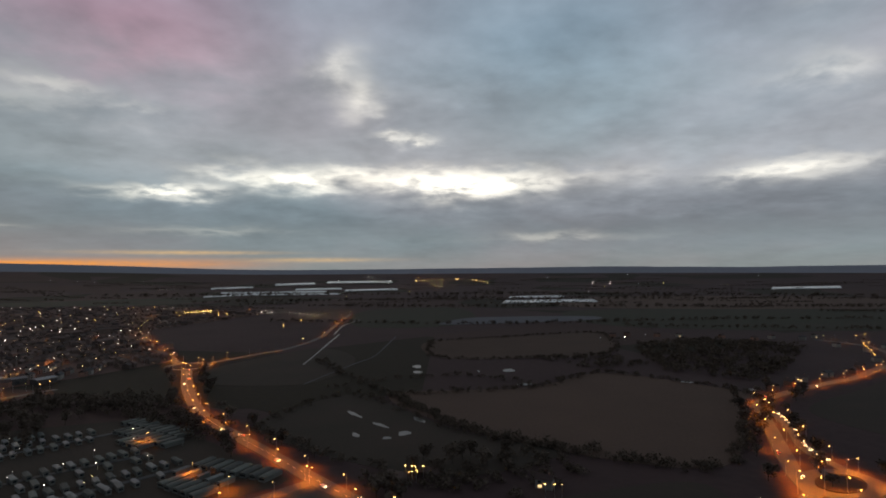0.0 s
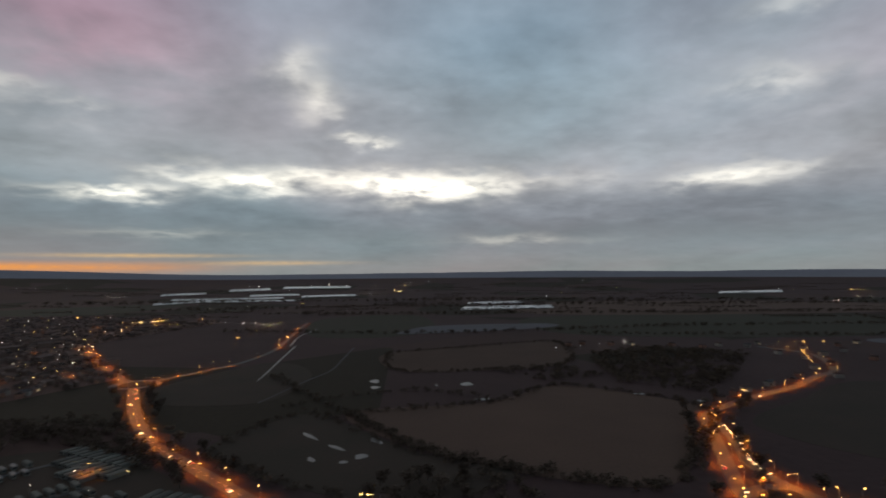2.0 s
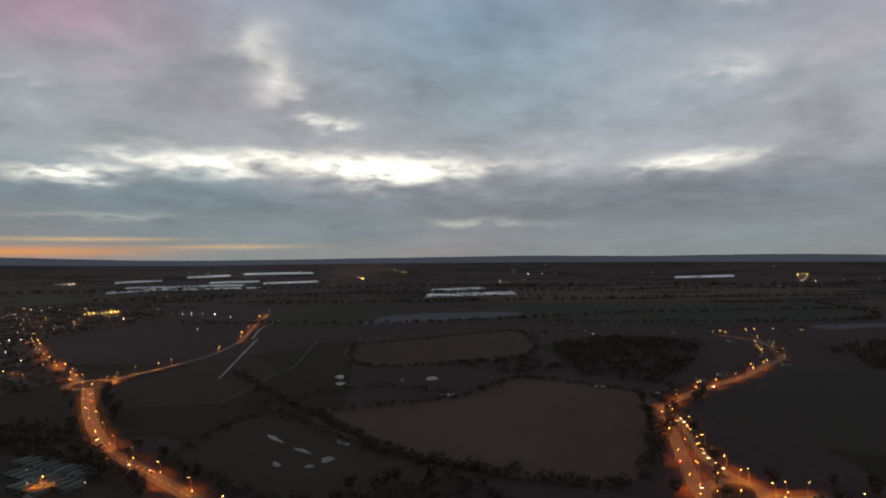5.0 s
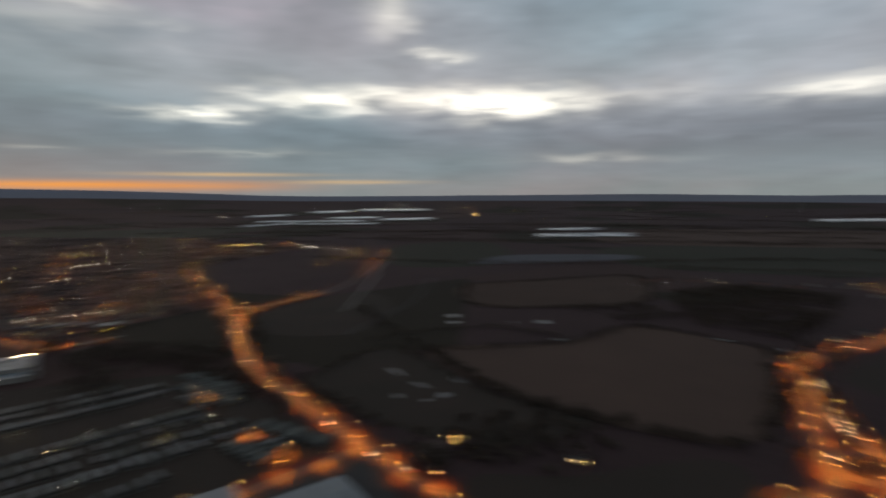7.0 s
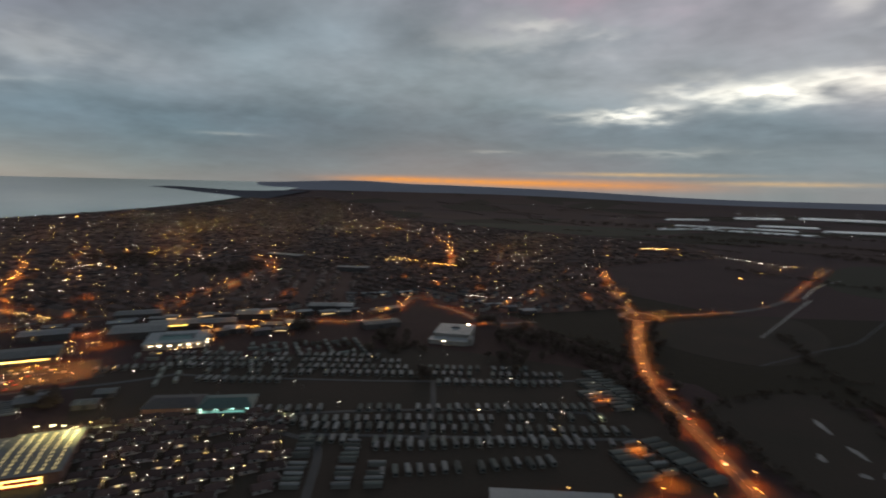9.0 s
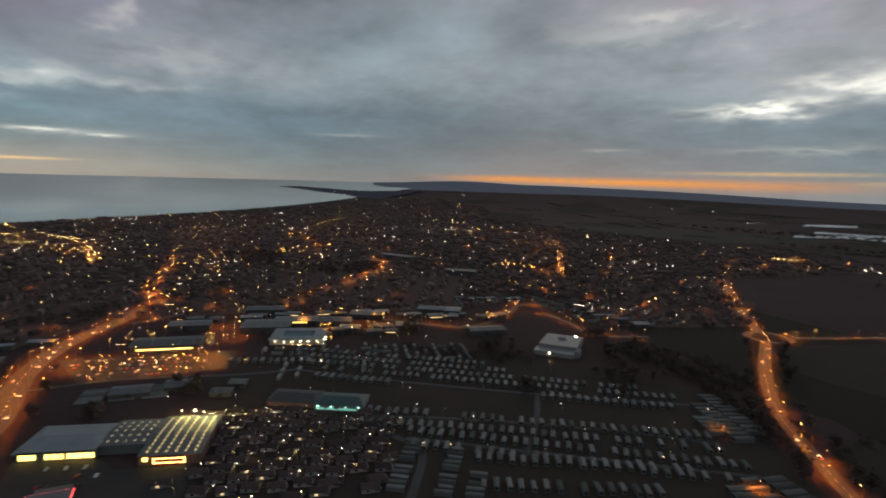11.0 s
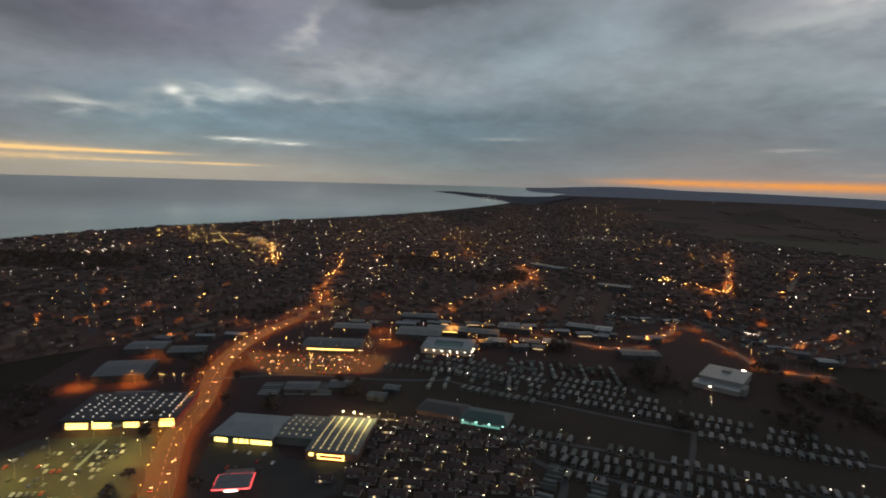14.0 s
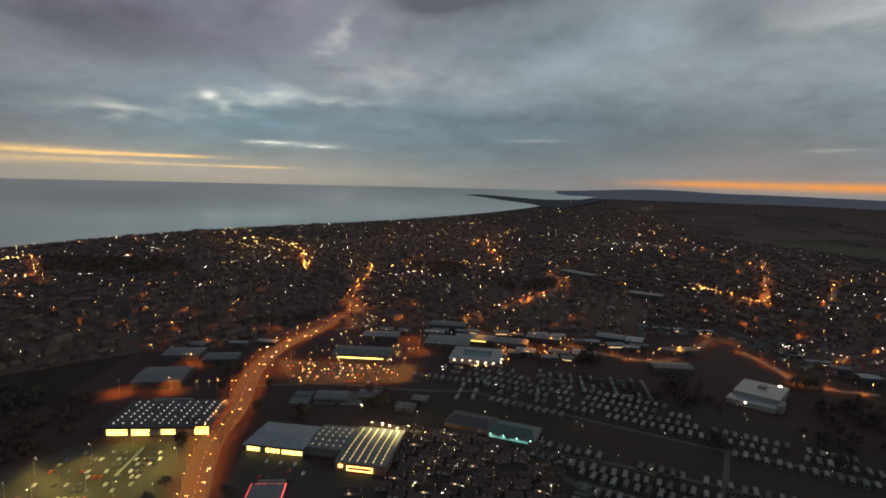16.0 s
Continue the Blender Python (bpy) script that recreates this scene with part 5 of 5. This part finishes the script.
for x, y, a in PLOTS[120:]:
    c, s = math.cos(a), math.sin(a)
    z = ground_z(x, y)
    l, w, h = dr.uniform(8, 14), dr.uniform(6.5, 8), dr.choice((3.0, 5.0, 5.2, 5.4))
    big = dr.random() < 0.03
    if big:
        l, w, h = dr.uniform(18, 34), dr.uniform(11, 15), dr.uniform(6, 10)

    def at(px, py, pz):
        return (x + px * c - py * s, y + px * s + py * c, z + pz)
    heap.add([at(px, py, pz) for pz in (0, h) for px, py in ((-l / 2, -w / 2), (l / 2, -w / 2), (l / 2, w / 2), (-l / 2, w / 2))], BOX_F, 1)
    e = 0.4
    heap.add([at(-l / 2 - e, -w / 2 - e, h), at(l / 2 + e, -w / 2 - e, h), at(l / 2 + e, w / 2 + e, h), at(-l / 2 - e, w / 2 + e, h), at(-l / 2, 0, h + 2.6), at(l / 2, 0, h + 2.6)], ROOF_F, 0)
    if dr.random() < (0.32 if math.hypot(x, y) < 1300 else 0.12):
        d = math.hypot(x, y)
        g = (0.3 + d / 4500) * dr.uniform(0.6, 1.2)
        for side in (-1, 1):
            q = dr.uniform(-l / 3, l / 3)
            zc = 1.6 if dr.random() < 0.6 else min(h - 1, 4)
            o = w / 2 + 0.12
            glowing.add([at(px, side * py, pz) for pz in (zc - g * 0.6, zc + g * 0.6) for px, py in ((q - g, o), (q + g, o), (q + g, o - 0.2), (q - g, o - 0.2))], BOX_F, dr.choice((0, 0, 0, 1, 2)))
heap.make("town_houses", [M_town_roof, M_town_wall], "dense town of brown-roofed brick and rendered houses", "houses")
glowing.make("lit_windows", [lit("dim_window_light", (1.0, 0.5, 0.16), 0.8), lit("cool_window_light", (1.0, 0.85, 0.65), 1.4), L_warm], "small lit windows scattered over the town", "windows")

OCT = [(1, 0, 0), (0, 1, 0), (-1, 0, 0), (0, -1, 0), (0, 0, 1), (0, 0, -1)]
OCT_F = [(0, 1, 4), (1, 2, 4), (2, 3, 4), (3, 0, 4), (1, 0, 5), (2, 1, 5), (3, 2, 5), (0, 3, 5)]
lampheap = Heap()


def far_lamp(x, y, size, kind, tall=7.0):
    z, size = ground_z(x, y), size * 0.95
    lampheap.add([(x + a * size, y + b * size, z + tall + c * size * 0.8) for a, b, c in OCT], OCT_F, kind)
    lampheap.add([(x + a * 0.1, y + b * 0.1, z + h) for h in (0, tall) for a, b in ((-1, -1), (1, -1), (1, 1), (-1, 1))], BOX_F, 3)


def nearest_district(x, y):
    return min(range(len(DISTRICTS)), key=lambda k: (DISTRICTS[k][0] - x) ** 2 + (DISTRICTS[k][1] - y) ** 2)


def glint(x, y, kind, gain=1.0, tall=8.0):
    """A lamp of a town street, some brighter than others."""
    far_lamp(x, y, (0.24 + math.hypot(x, y) / 9500) * gain * math.exp(dr.gauss(0, 0.38)), kind, tall)


GLOWS = []
# the lamps of the side streets, quarter by quarter
for n, (cx, cy, ang, deep_, gap_) in enumerate(DISTRICTS):
    c, s = math.cos(ang), math.sin(ang)
    share = dr.uniform(0.5, 0.95)
    for j in range(-11, 12):
        tone = dr.choice((0, 0, 1, 1, 1, 2))
        for i in range(-17, 18):
            lx, ly = i * 31 + dr.uniform(-8, 8), j * deep_ + dr.uniform(-4, 4)
            x, y = cx + lx * c - ly * s, cy + lx * s + ly * c
            if lx * lx + ly * ly > 520 ** 2 or dr.random() > share * min(1.0, max(0.22, 1.55 - math.hypot(x, y) / 2100)) or not inside(x, y, TOWN) or nearest_district(x, y) != n or any(inside(x, y, w) for w in WOODS):
                continue
            glint(x, y, tone if dr.random() < 0.7 else dr.choice((0, 1, 1, 2)))
            if tone == 0 and (i + j) % 3 == 0:
                GLOWS.append((x, y))
# lights of the seafront
for p in smooth(COAST[1:8], 30)[::2]:
    if dr.random() < 0.8:
        glint(p.x + dr.uniform(45, 95), p.y + dr.uniform(20, 45), dr.choice((1, 1, 2)), 1.1)
# villages past the town, out to the hills
for k in range(90):
    a, r = radians(dr.gauss(59, 6)), dr.uniform(2300, 4450)
    x, y = -math.sin(a) * r, math.cos(a) * r
    if not inside(x, y, TOWN) and x * 0.62 + y * 1.0 > 230 - 0.16 * r:
        glint(x, y, dr.choice((0, 1, 1, 2)), 0.9)
for x0, y0, x1, y1, n, kind in ((-1255, -545, -1231, -470, 9, 1), (-1230, -460, -1267, -383, 9, 1), (-1501, -649, -1599, -631, 12, 2), (-1978, -544, -2084, -399, 12, 1), (-1844, -225, -1858, -173, 6, 2),
                                (-1963, -204, -2015, -98, 16, 2), (-1391, -159, -1388, -131, 5, 0), (-1154, 194, -1217, 289, 10, 1), (-1039, 186, -1034, 224, 6, 1), (-940, 770, -893, 805, 6, 2), (-893, 805, -772, 825, 14, 0),
                                (-2500, 1800, -2620, 1870, 5, 1), (-2633, 110, -2560, 240, 8, 1), (-3990, 1640, -3800, 1760, 4, 1), (-830, 105, -760, 130, 14, 2), (-663, 162, -649, 174, 7, 1), (-649, 174, -692, 207, 8, 1), (-591, 289, -571, 302, 6, 0), (-648, 117, -634, 138, 5, 2), (-563, -99, -552, -46, 9, 2), (-657, -125, -669, -104, 4, 1), (-685, 51, -659, 84, 7, 2), (-650, 330, -560, 420, 14, 0), (-740, 60, -700, 200, 12, 0), (-620, 240, -560, 330, 12, 0), (-560, 420, -590, 540, 10, 0), (-500, 540, -400, 580, 10, 0), (-670, 20, -620, 130, 12, 0), (-836, 200, -735, 184, 6, 0)):
    for k in range(n):
        f = (k + dr.uniform(0.2, 0.8)) / n
        glint(x0 + (x1 - x0) * f + dr.uniform(-6, 6), y0 + (y1 - y0) * f + dr.uniform(-6, 6), kind, 1.35 if math.hypot(x0, y0) > 900 else 0.8)
# brighter quarters: the centre by the shore, the stadium, the works by the horizon
for n, cx, cy, rx, ry, kind in ((45, -1780, -60, 190, 130, 2), (40, -1500, 20, 170, 50, 2), (18, -1560, -380, 160, 60, 1), (26, -1300, 470, 120, 60, 0), (24, -930, 815, 70, 20, 0), (8, -1750, 1190, 90, 10, 1), (16, -2150, 700, 300, 300, 1), (34, -2250, -330, 260, 200, 2), (40, -1250, 200, 200, 100, 0), (24, -700, 1000, 170, 170, 1), (14, -2950, 1200, 420, 500, 1), (12, -2300, 1400, 500, 500, 0), (12, -2700, 700, 300, 400, 0)):
    for k in range(n):
        x, y = dr.gauss(cx, rx / 2), dr.gauss(cy, ry / 2)
        if inside(x, y, TOWN):
            glint(x, y, kind, 1.15)
for k in range(90):
    x, y = dr.uniform(-735, -540), dr.uniform(-30, 330)
    if (round(x / 12), round(y / 12)) not in TAKEN and x < -440 - 0.62 * abs(y - 60) * 0.3:
        far_lamp(x, y, dr.uniform(0.25, 0.5), dr.choice((0, 0, 1, 2)), 5)
for k in range(46):
    far_lamp(dr.uniform(-632, -550), dr.uniform(5, 125), dr.uniform(0.22, 0.4), dr.choice((0, 2, 1)), 4)
for a, b, n, kind, size in (((-555, 615), (-523, 625), 8, 1, 0.75), ((-518, 639), (-474, 676), 7, 1, 0.7), ((-703, 1502), (-640, 1544), 10, 2, 1.6), ((-1820, 1190), (-1690, 1330), 6, 1, 0.7), ((240, 910), (420, 985), 4, 1, 0.8), ((622, 935), (760, 940), 5, 0, 1.0), ((560, 720), (640, 850), 7, 0, 0.9),
                           ((-330, 1120), (-300, 1500), 4, 0, 1.0), ((-500, 1500), (-300, 1400), 7, 1, 1.3), ((-10, 3170), (-60, 3400), 7, 2, 3.6), ((-200, 3850), (100, 3900), 9, 2, 4), ((290, 3500), (200, 3900), 5, 2, 3.8), ((800, 3500), (1200, 3300), 5, 1, 3.2), ((1690, 2084), (1720, 2070), 2, 1, 2.6), ((1900, 2300), (2600, 2300), 6, 1, 2.8), ((2300, 2700), (2360, 2680), 3, 2, 3.6), ((-1500, 2900), (-1400, 2950), 4, 1, 3.5), ((-1200, 3700), (-300, 3900), 8, 1, 3.4), ((-2300, 3200), (-1800, 3400), 5, 1, 3), ((-26, 334), (-10, 331), 4, 2, 0.45), ((-21, 322), (-15, 326), 3, 2, 0.45), ((53, 304), (67, 303), 3, 2, 0.4)):
    for k in range(n):
        u_ = (k + dr.uniform(0.2, 0.8)) / n
        far_lamp(a[0] + (b[0] - a[0]) * u_, a[1] + (b[1] - a[1]) * u_, size * dr.uniform(0.45, 0.8) * (0.6 if size > 2 else 1.0), kind)
for k in range(70):
    x, y = dr.uniform(-900, 3300), dr.uniform(1700, 4200)
    if math.hypot(x, y) < 4500:
        far_lamp(x, y, (0.3 + math.hypot(x, y) / 4200) * dr.uniform(0.5, 1.1), dr.choice((0, 1, 1)))
TOWN_GLOW = bpy.data.lights.new("town_lamp", "SPOT")
TOWN_GLOW.energy, TOWN_GLOW.color, TOWN_GLOW.shadow_soft_size, TOWN_GLOW.spot_size, TOWN_GLOW.spot_blend = 24000, (1.0, 0.29, 0.04), 0.4, radians(156), 1.0


ROAD_GLOW = TOWN_GLOW.copy()
ROAD_GLOW.energy = 62000


def lit_lamp(x, y, size, kind, strong=False):
    """A distant street lamp that also lights its street."""
    far_lamp(x, y, size, kind, 9.0)
    new("street_light", ROAD_GLOW if strong else TOWN_GLOW).matrix_basis = pose(x, y, ground_z(x, y) + 9.0 - size - 0.2)


for x, y in GLOWS:
    new("street_light", TOWN_GLOW).matrix_basis = pose(x, y, ground_z(x, y) + 10.0)
for k, gap_, gain in ((11, 22, 1.4), (12, 28, 1.0), (13, 27, 1.0), (14, 24, 1.1), (15, 17, 1.5), (16, 34, 0.6), (17, 40, 0.8), (18, 40, 0.8), (19, 34, 0.8), (29, 24, 1.2), (30, 36, 0.9), (31, 44, 0.9), (25, 30, 0.9)):
    acc, count = 0, 0
    for a, b in zip(LINES["road_%d" % k], LINES["road_%d" % k][1:]):
        acc += (b - a).length
        if acc > gap_:
            acc, count = 0, count + 1
            q = a + Vector(((b - a).y, -(b - a).x)).normalized() * dr.choice((-5, 5))
            size = (0.26 + math.hypot(q.x, q.y) / 7500) * gain * dr.uniform(0.7, 1.2)
            tone = 2 if k in (15, 29) or dr.random() < 0.2 else 0
            if (count % 2 or gain > 0.95) and gain > 0.7:
                lit_lamp(q.x, q.y, size, tone, gain > 0.95)
            else:
                far_lamp(q.x, q.y, size, tone, 9.0)

pitch = slab("sports_pitch", [(-1790, 1150), (-1680, 1290), (-1640, 1260), (-1750, 1120)], M_pitch, "floodlit green sports pitch in the town", 0.4, "sports pitch", step=4000, thick=0.3)
flood = bpy.data.lights.new("pitch_light", "SPOT")
flood.energy, flood.color, flood.shadow_soft_size, flood.spot_size, flood.spot_blend = 260000, (0.9, 1.0, 0.7), 0.6, radians(158), 1.0
for x, y in ((-1785, 1155), (-1735, 1220), (-1690, 1280), (-1650, 1250), (-1700, 1190), (-1745, 1130)):
    far_lamp(x, y, 0.4, 1, 16)
    new("pitch_floodlight", flood).matrix_basis = pose(x, y, 14.5)
for k in range(60):
    x, y = dr.uniform(-560, -110), dr.uniform(60, 460)
    if inside(x, y, [(-560, 130), (-420, 390), (-240, 455), (-120, 330), (-230, 250), (-300, 180), (-300, 70), (-345, 40), (-440, 90)]):
        far_lamp(x, y, dr.uniform(0.16, 0.3), dr.choice((1, 1, 2)), 3.8)
for k in range(120):
    x, y = dr.uniform(-440, -285), dr.uniform(30, 205)
    if inside(x, y, ESTATE):
        far_lamp(x, y, dr.choice((0.13, 0.16, 0.2, 0.24)), dr.choice((1, 2, 2)), 4.8)
for i in range(6):
    for j in range(5):
        far_lamp(-800 + i * 9 + j * 2 + dr.uniform(-3, 3), 84 + j * 9 + dr.uniform(-3, 3), dr.uniform(0.14, 0.26), dr.choice((1, 2)), 5)

lampheap.make("distant_street_lamps", [lit("far_sodium", (1.0, 0.4, 0.075), 30), lit("far_white", (1.0, 0.77, 0.56), 24), lit("far_yellow", (1.0, 0.56, 0.15), 28), M_steel], "countless distant orange and white street lamps", "street lamps")

# ---- seafront blocks ----
for i, (x, y, w, h, a) in enumerate(((-2634, 108, 60, 16, 60), (-2540, -30, 36, 14, 55), (-2290, -330, 46, 15, 45), (-2080, -520, 40, 17, 40), (-1950, -620, 60, 13, 36), (-2420, -170, 30, 12, 52))):
    blk = thing("flats", pose(x + 60, y + 20, 0, 0, 0, a), "dark block of seafront flats", "flats", "seafront flats")
    part("wall", shaped(box, -w / 2, w / 2, -8, 8, 0, h), M_brick, blk)
    part("roof", shaped(box, -w / 2 - 0.5, w / 2 + 0.5, -8.5, 8.5, h, h + 0.6), M_darkroof, blk)
    part("lift_room", shaped(box, -3, 3, -3, 3, h + 0.6, h + 3), M_greyroof, blk)

# ---- polytunnels and glasshouses ----


def tunnels(a, b, depth, label):
    """A block of parallel low tunnels whose front edge runs from a to b."""
    a, b = Vector(a), Vector(b)
    d = (b - a).normalized()
    back = Vector((a.x + b.x, a.y + b.y)).normalized()
    n = max(3, int((b - a).length / 12))
    step = (b - a) / n
    root = thing("polytunnels", pose(0, 0, 0), label, "polytunnels", "far polytunnels")
    prof = [(0, 0), (0.05, 2.0), (0.3, 2.5), (0.5, 2.6), (0.7, 2.5), (0.95, 2.0), (1, 0)]
    for k in range(n):
        verts = []
        for q in (0, 1):
            for t, z in prof:
                p = a + step * (k + t * 0.97) + back * (depth * q * 1.25)
                verts.append((p.x, p.y, ground_z(p.x, p.y) + z))
        me = bpy.data.meshes.new("tunnel")
        me.from_pydata(verts, [], [(i, i + 1, 8 + i, 7 + i) for i in range(6)] + [tuple(range(7)), tuple(range(13, 6, -1))])
        me.materials.append(M_poly)
        new("tunnel", me).parent = root


for a, b, depth in (((-1031, 2388), (-851, 2640), 90), ((-1270, 3034), (-1096, 3202), 90), ((-1084, 2700), (-586, 2820), 70), ((-865, 2560), (-463, 2600), 70), ((-1029, 3399), (-814, 3533), 120),
                    ((-764, 3641), (-337, 3718), 120), ((-511, 2883), (-243, 3000), 110), ((-800, 3000), (-560, 3080), 90), ((202, 1914), (542, 1949), 120), ((261, 2223), (501, 2283), 90), ((1635, 2765), (1970, 2740), 120)):
    tunnels(a, b, depth, "long pale polytunnels reflecting the evening sky")

# ---- trees, hedges and woods ----


def crown_mesh(seed, leaves, r, tall):
    rng = random.Random(seed)
    verts, faces = [], []
    lobes = [(rng.gauss(0, r * 0.38), rng.gauss(0, r * 0.38), tall * rng.uniform(0.42, 0.85), r * rng.uniform(0.35, 0.6)) for _ in range(7)]
    for _ in range(leaves):
        lx, ly, lz, lr = rng.choice(lobes)
        d = Vector((rng.gauss(0, 1), rng.gauss(0, 1), rng.gauss(0, 1))).normalized() * lr * rng.uniform(0.5, 1.05)
        c = Vector((lx, ly, lz)) + d
        k, s = len(verts), rng.uniform(0.35, 0.75) * r / 4
        for _ in range(4):
            verts.append(tuple(c + Vector((rng.gauss(0, 1), rng.gauss(0, 1), rng.gauss(0, 0.8))) * s))
        faces += [(k, k + 1, k + 2), (k, k + 2, k + 3), (k + 1, k + 3, k + 2)]
    return verts, faces


def tree(seed, tall, r, label):
    root = thing("tree", pose(0, 0, -50), label, "tree", "trees")
    bm = bmesh.new()
    tube(bm, 0, 0, 0, tall * 0.55, tall * 0.03, tall * 0.015, 6)
    rng = random.Random(seed)
    for k in range(4):
        a = k * 1.6 + rng.random()
        p0, p1 = Vector((0, 0, tall * (0.3 + 0.06 * k))), Vector((math.cos(a) * r * 0.6, math.sin(a) * r * 0.6, tall * (0.6 + 0.06 * k)))
        m = Matrix.Translation((p0 + p1) / 2) @ (p1 - p0).to_track_quat("Z", "Y").to_matrix().to_4x4()
        bmesh.ops.create_cone(bm, cap_ends=True, segments=5, radius1=tall * 0.013, radius2=tall * 0.005, depth=(p1 - p0).length, matrix=m)
    part("trunk", bm, M_bark, root)
    v_, f_ = crown_mesh(seed, 200, r, tall)
    me = bpy.data.meshes.new("crown")
    me.from_pydata(v_, [], f_)
    me.materials.append(M_leaf)
    crown = new("crown", me)
    crown.parent = root
    return root


TREES = [tree(1, 11, 5.0, "dark winter tree with a broad twiggy crown"), tree(2, 8, 3.6, "small dark roadside tree"), tree(3, 13, 5.5, "tall dark tree with an uneven crown")]
tr = random.Random(5)


def trees_along(line, off, gap, skip=0.3):
    acc = 0
    for a, b in zip(line, line[1:]):
        d = b - a
        acc += d.length
        if acc < gap:
            continue
        acc = 0
        nrm = Vector((d.y, -d.x)).normalized()
        for sd in (-1, 1):
            if tr.random() > skip:
                q = a + nrm * sd * (off + tr.uniform(0, 9))
                put(tr.choice(TREES), pose(q.x, q.y, 0, 0, 0, tr.uniform(0, 360)))


trees_along(LINES["road_2"][3:45], 13, 17, 0.35)
trees_along(LINES["road_5"][:30], 13, 16, 0.4)
trees_along(LINES["road_7"], 14, 20, 0.4)
trees_along(LINES["road_8"][8:40], 17, 22, 0.55)
for x, y, n, r in ((-330, 420, 10, 30), (-370, 480, 14, 40), (-470, 380, 14, 22), (-300, 480, 12, 40), (-490, 80, 8, 14), (-470, 10, 6, 8), (-345, 330, 5, 10), (-600, -60, 6, 10), (20, 350, 12, 30), (-30, 310, 8, 18), (-430, 520, 8, 16), (-560, 340, 8, 14)):
    for _ in range(n):
        put(tr.choice(TREES), pose(tr.gauss(x, r / 2), tr.gauss(y, r / 2), 0, 0, 0, tr.uniform(0, 360)))

CLUMPS = [crown_mesh(40 + k, 46, 5.0, 8.5) for k in range(4)]
woods = Heap()


def clump(x, y, s, squash=1.0):
    v_, f_ = tr.choice(CLUMPS)
    z, a = ground_z(x, y), tr.uniform(0, 6.28)
    c, q = math.cos(a) * s, math.sin(a) * s
    woods.add([(x + px * c - py * q, y + px * q + py * c, z + (pz - 2.2) * s * squash) for px, py, pz in v_], f_)


def hedge(pts, gap=6.0, s=0.6, wide=3.0):
    for p in smooth(pts, gap):
        clump(p.x + tr.gauss(0, wide / 2), p.y + tr.gauss(0, wide / 2), s * tr.uniform(0.6, 1.5))


def wood(poly, gap, s=1.0):
    xs, ys = [p[0] for p in poly], [p[1] for p in poly]
    for _ in range(int((max(xs) - min(xs)) * (max(ys) - min(ys)) / gap ** 2)):
        x, y = tr.uniform(min(xs), max(xs)), tr.uniform(min(ys), max(ys))
        if inside(x, y, poly) and (round(x / 12), round(y / 12)) not in TAKEN:
            clump(x, y, s * tr.uniform(0.7, 1.3))


hedge(FIELD_1 + FIELD_1[:1], 3.5, 0.6, 7)
hedge([(-52, 547), (31, 417), (158, 345)], 5, 0.8, 7)
hedge(FIELD_2 + FIELD_2[:1], 4, 0.55, 7)
hedge(FIELD_3 + FIELD_3[:1], 4, 0.55, 9)
hedge([(-52, 547), (-110, 640), (-170, 745)], 7, 0.8, 6)
hedge([(-120, 580), (-60, 620), (20, 640), (90, 600)], 7, 0.7, 5)
hedge([(380, 1150), (1100, 1080), (1300, 1500)], 14, 1.2, 6)
hedge([(-400, 1300), (100, 1210), (700, 1290), (1500, 1250)], 13, 1.2, 8)
hedge([(-300, 1750), (600, 1700), (1600, 1620)], 18, 1.6, 10)
hedge([(-900, 2000), (200, 2120), (1900, 2000)], 22, 1.9, 16)
hedge([(-1500, 2450), (0, 2500), (2400, 2100)], 26, 2.2, 20)
hedge([(310, 530), (240, 425), (190, 372)], 6, 0.7, 3)
wood([(260, 665), (300, 880), (430, 950), (560, 860), (400, 660), (330, 600)], 11, 1.1)
wood([(640, 620), (760, 560), (900, 700), (820, 820), (700, 760)], 13, 1.1)
wood([(-60, 330), (60, 380), (90, 340), (40, 300)], 9, 0.8)
wood([(-300, 560), (-230, 520), (-150, 420), (-110, 390), (-190, 410), (-270, 470), (-390, 500), (-400, 540)], 9, 0.9)
wood([(-480, 340), (-520, 300), (-450, 330), (-395, 385), (-430, 400)], 8, 0.9)
wood([(120, 760), (240, 790), (260, 700), (180, 670)], 12, 0.9)
for w in WOODS:
    wood(w, 13, 1.2)
wood([(-640, -330), (-560, -170), (-480, -160), (-400, -220), (-480, -420)], 12, 1.0)
for _ in range(1500):
    x, y = tr.uniform(-2900, -380), tr.uniform(-850, 1900)
    if inside(x, y, TOWN):
        clump(x, y, tr.uniform(0.6, 1.2))
for _ in range(230):
    a, r = radians(tr.uniform(-75, 58)), tr.uniform(1800, 4000)
    cx, cy, lean = -math.sin(a) * r, math.cos(a) * r, tr.uniform(-0.5, 0.5)
    if not inside(cx, cy, TOWN) and cx > -2900:
        for k in range(tr.randint(8, 26)):
            clump(cx + k * 11 + tr.gauss(0, 4), cy + k * 11 * lean + tr.gauss(0, 6), tr.uniform(0.7, 1.3))
M_wood = island_tint(material("bare_woodland", (0.088, 0.069, 0.053), 0.95, second=(0.11, 0.085, 0.066), patch=40, grain=2, spec=0.05), 0.6, 1.4)
woods.make("woodland", [M_wood], "dark bare winter hedges, copses and garden trees", "woodland")
slab("town_ground", TOWN, M_town, "gardens and streets of the town", 0.08, "ground", step=4000, thick=0.06)
slab("park_ground", [(-575, 120), (-420, 400), (-240, 470), (-90, 330), (-200, 210), (-260, 140), (-300, 60), (-345, 25), (-440, 80)], M_grass, "dark grass between the park homes", 0.07, "ground", step=4000, thick=0.05)
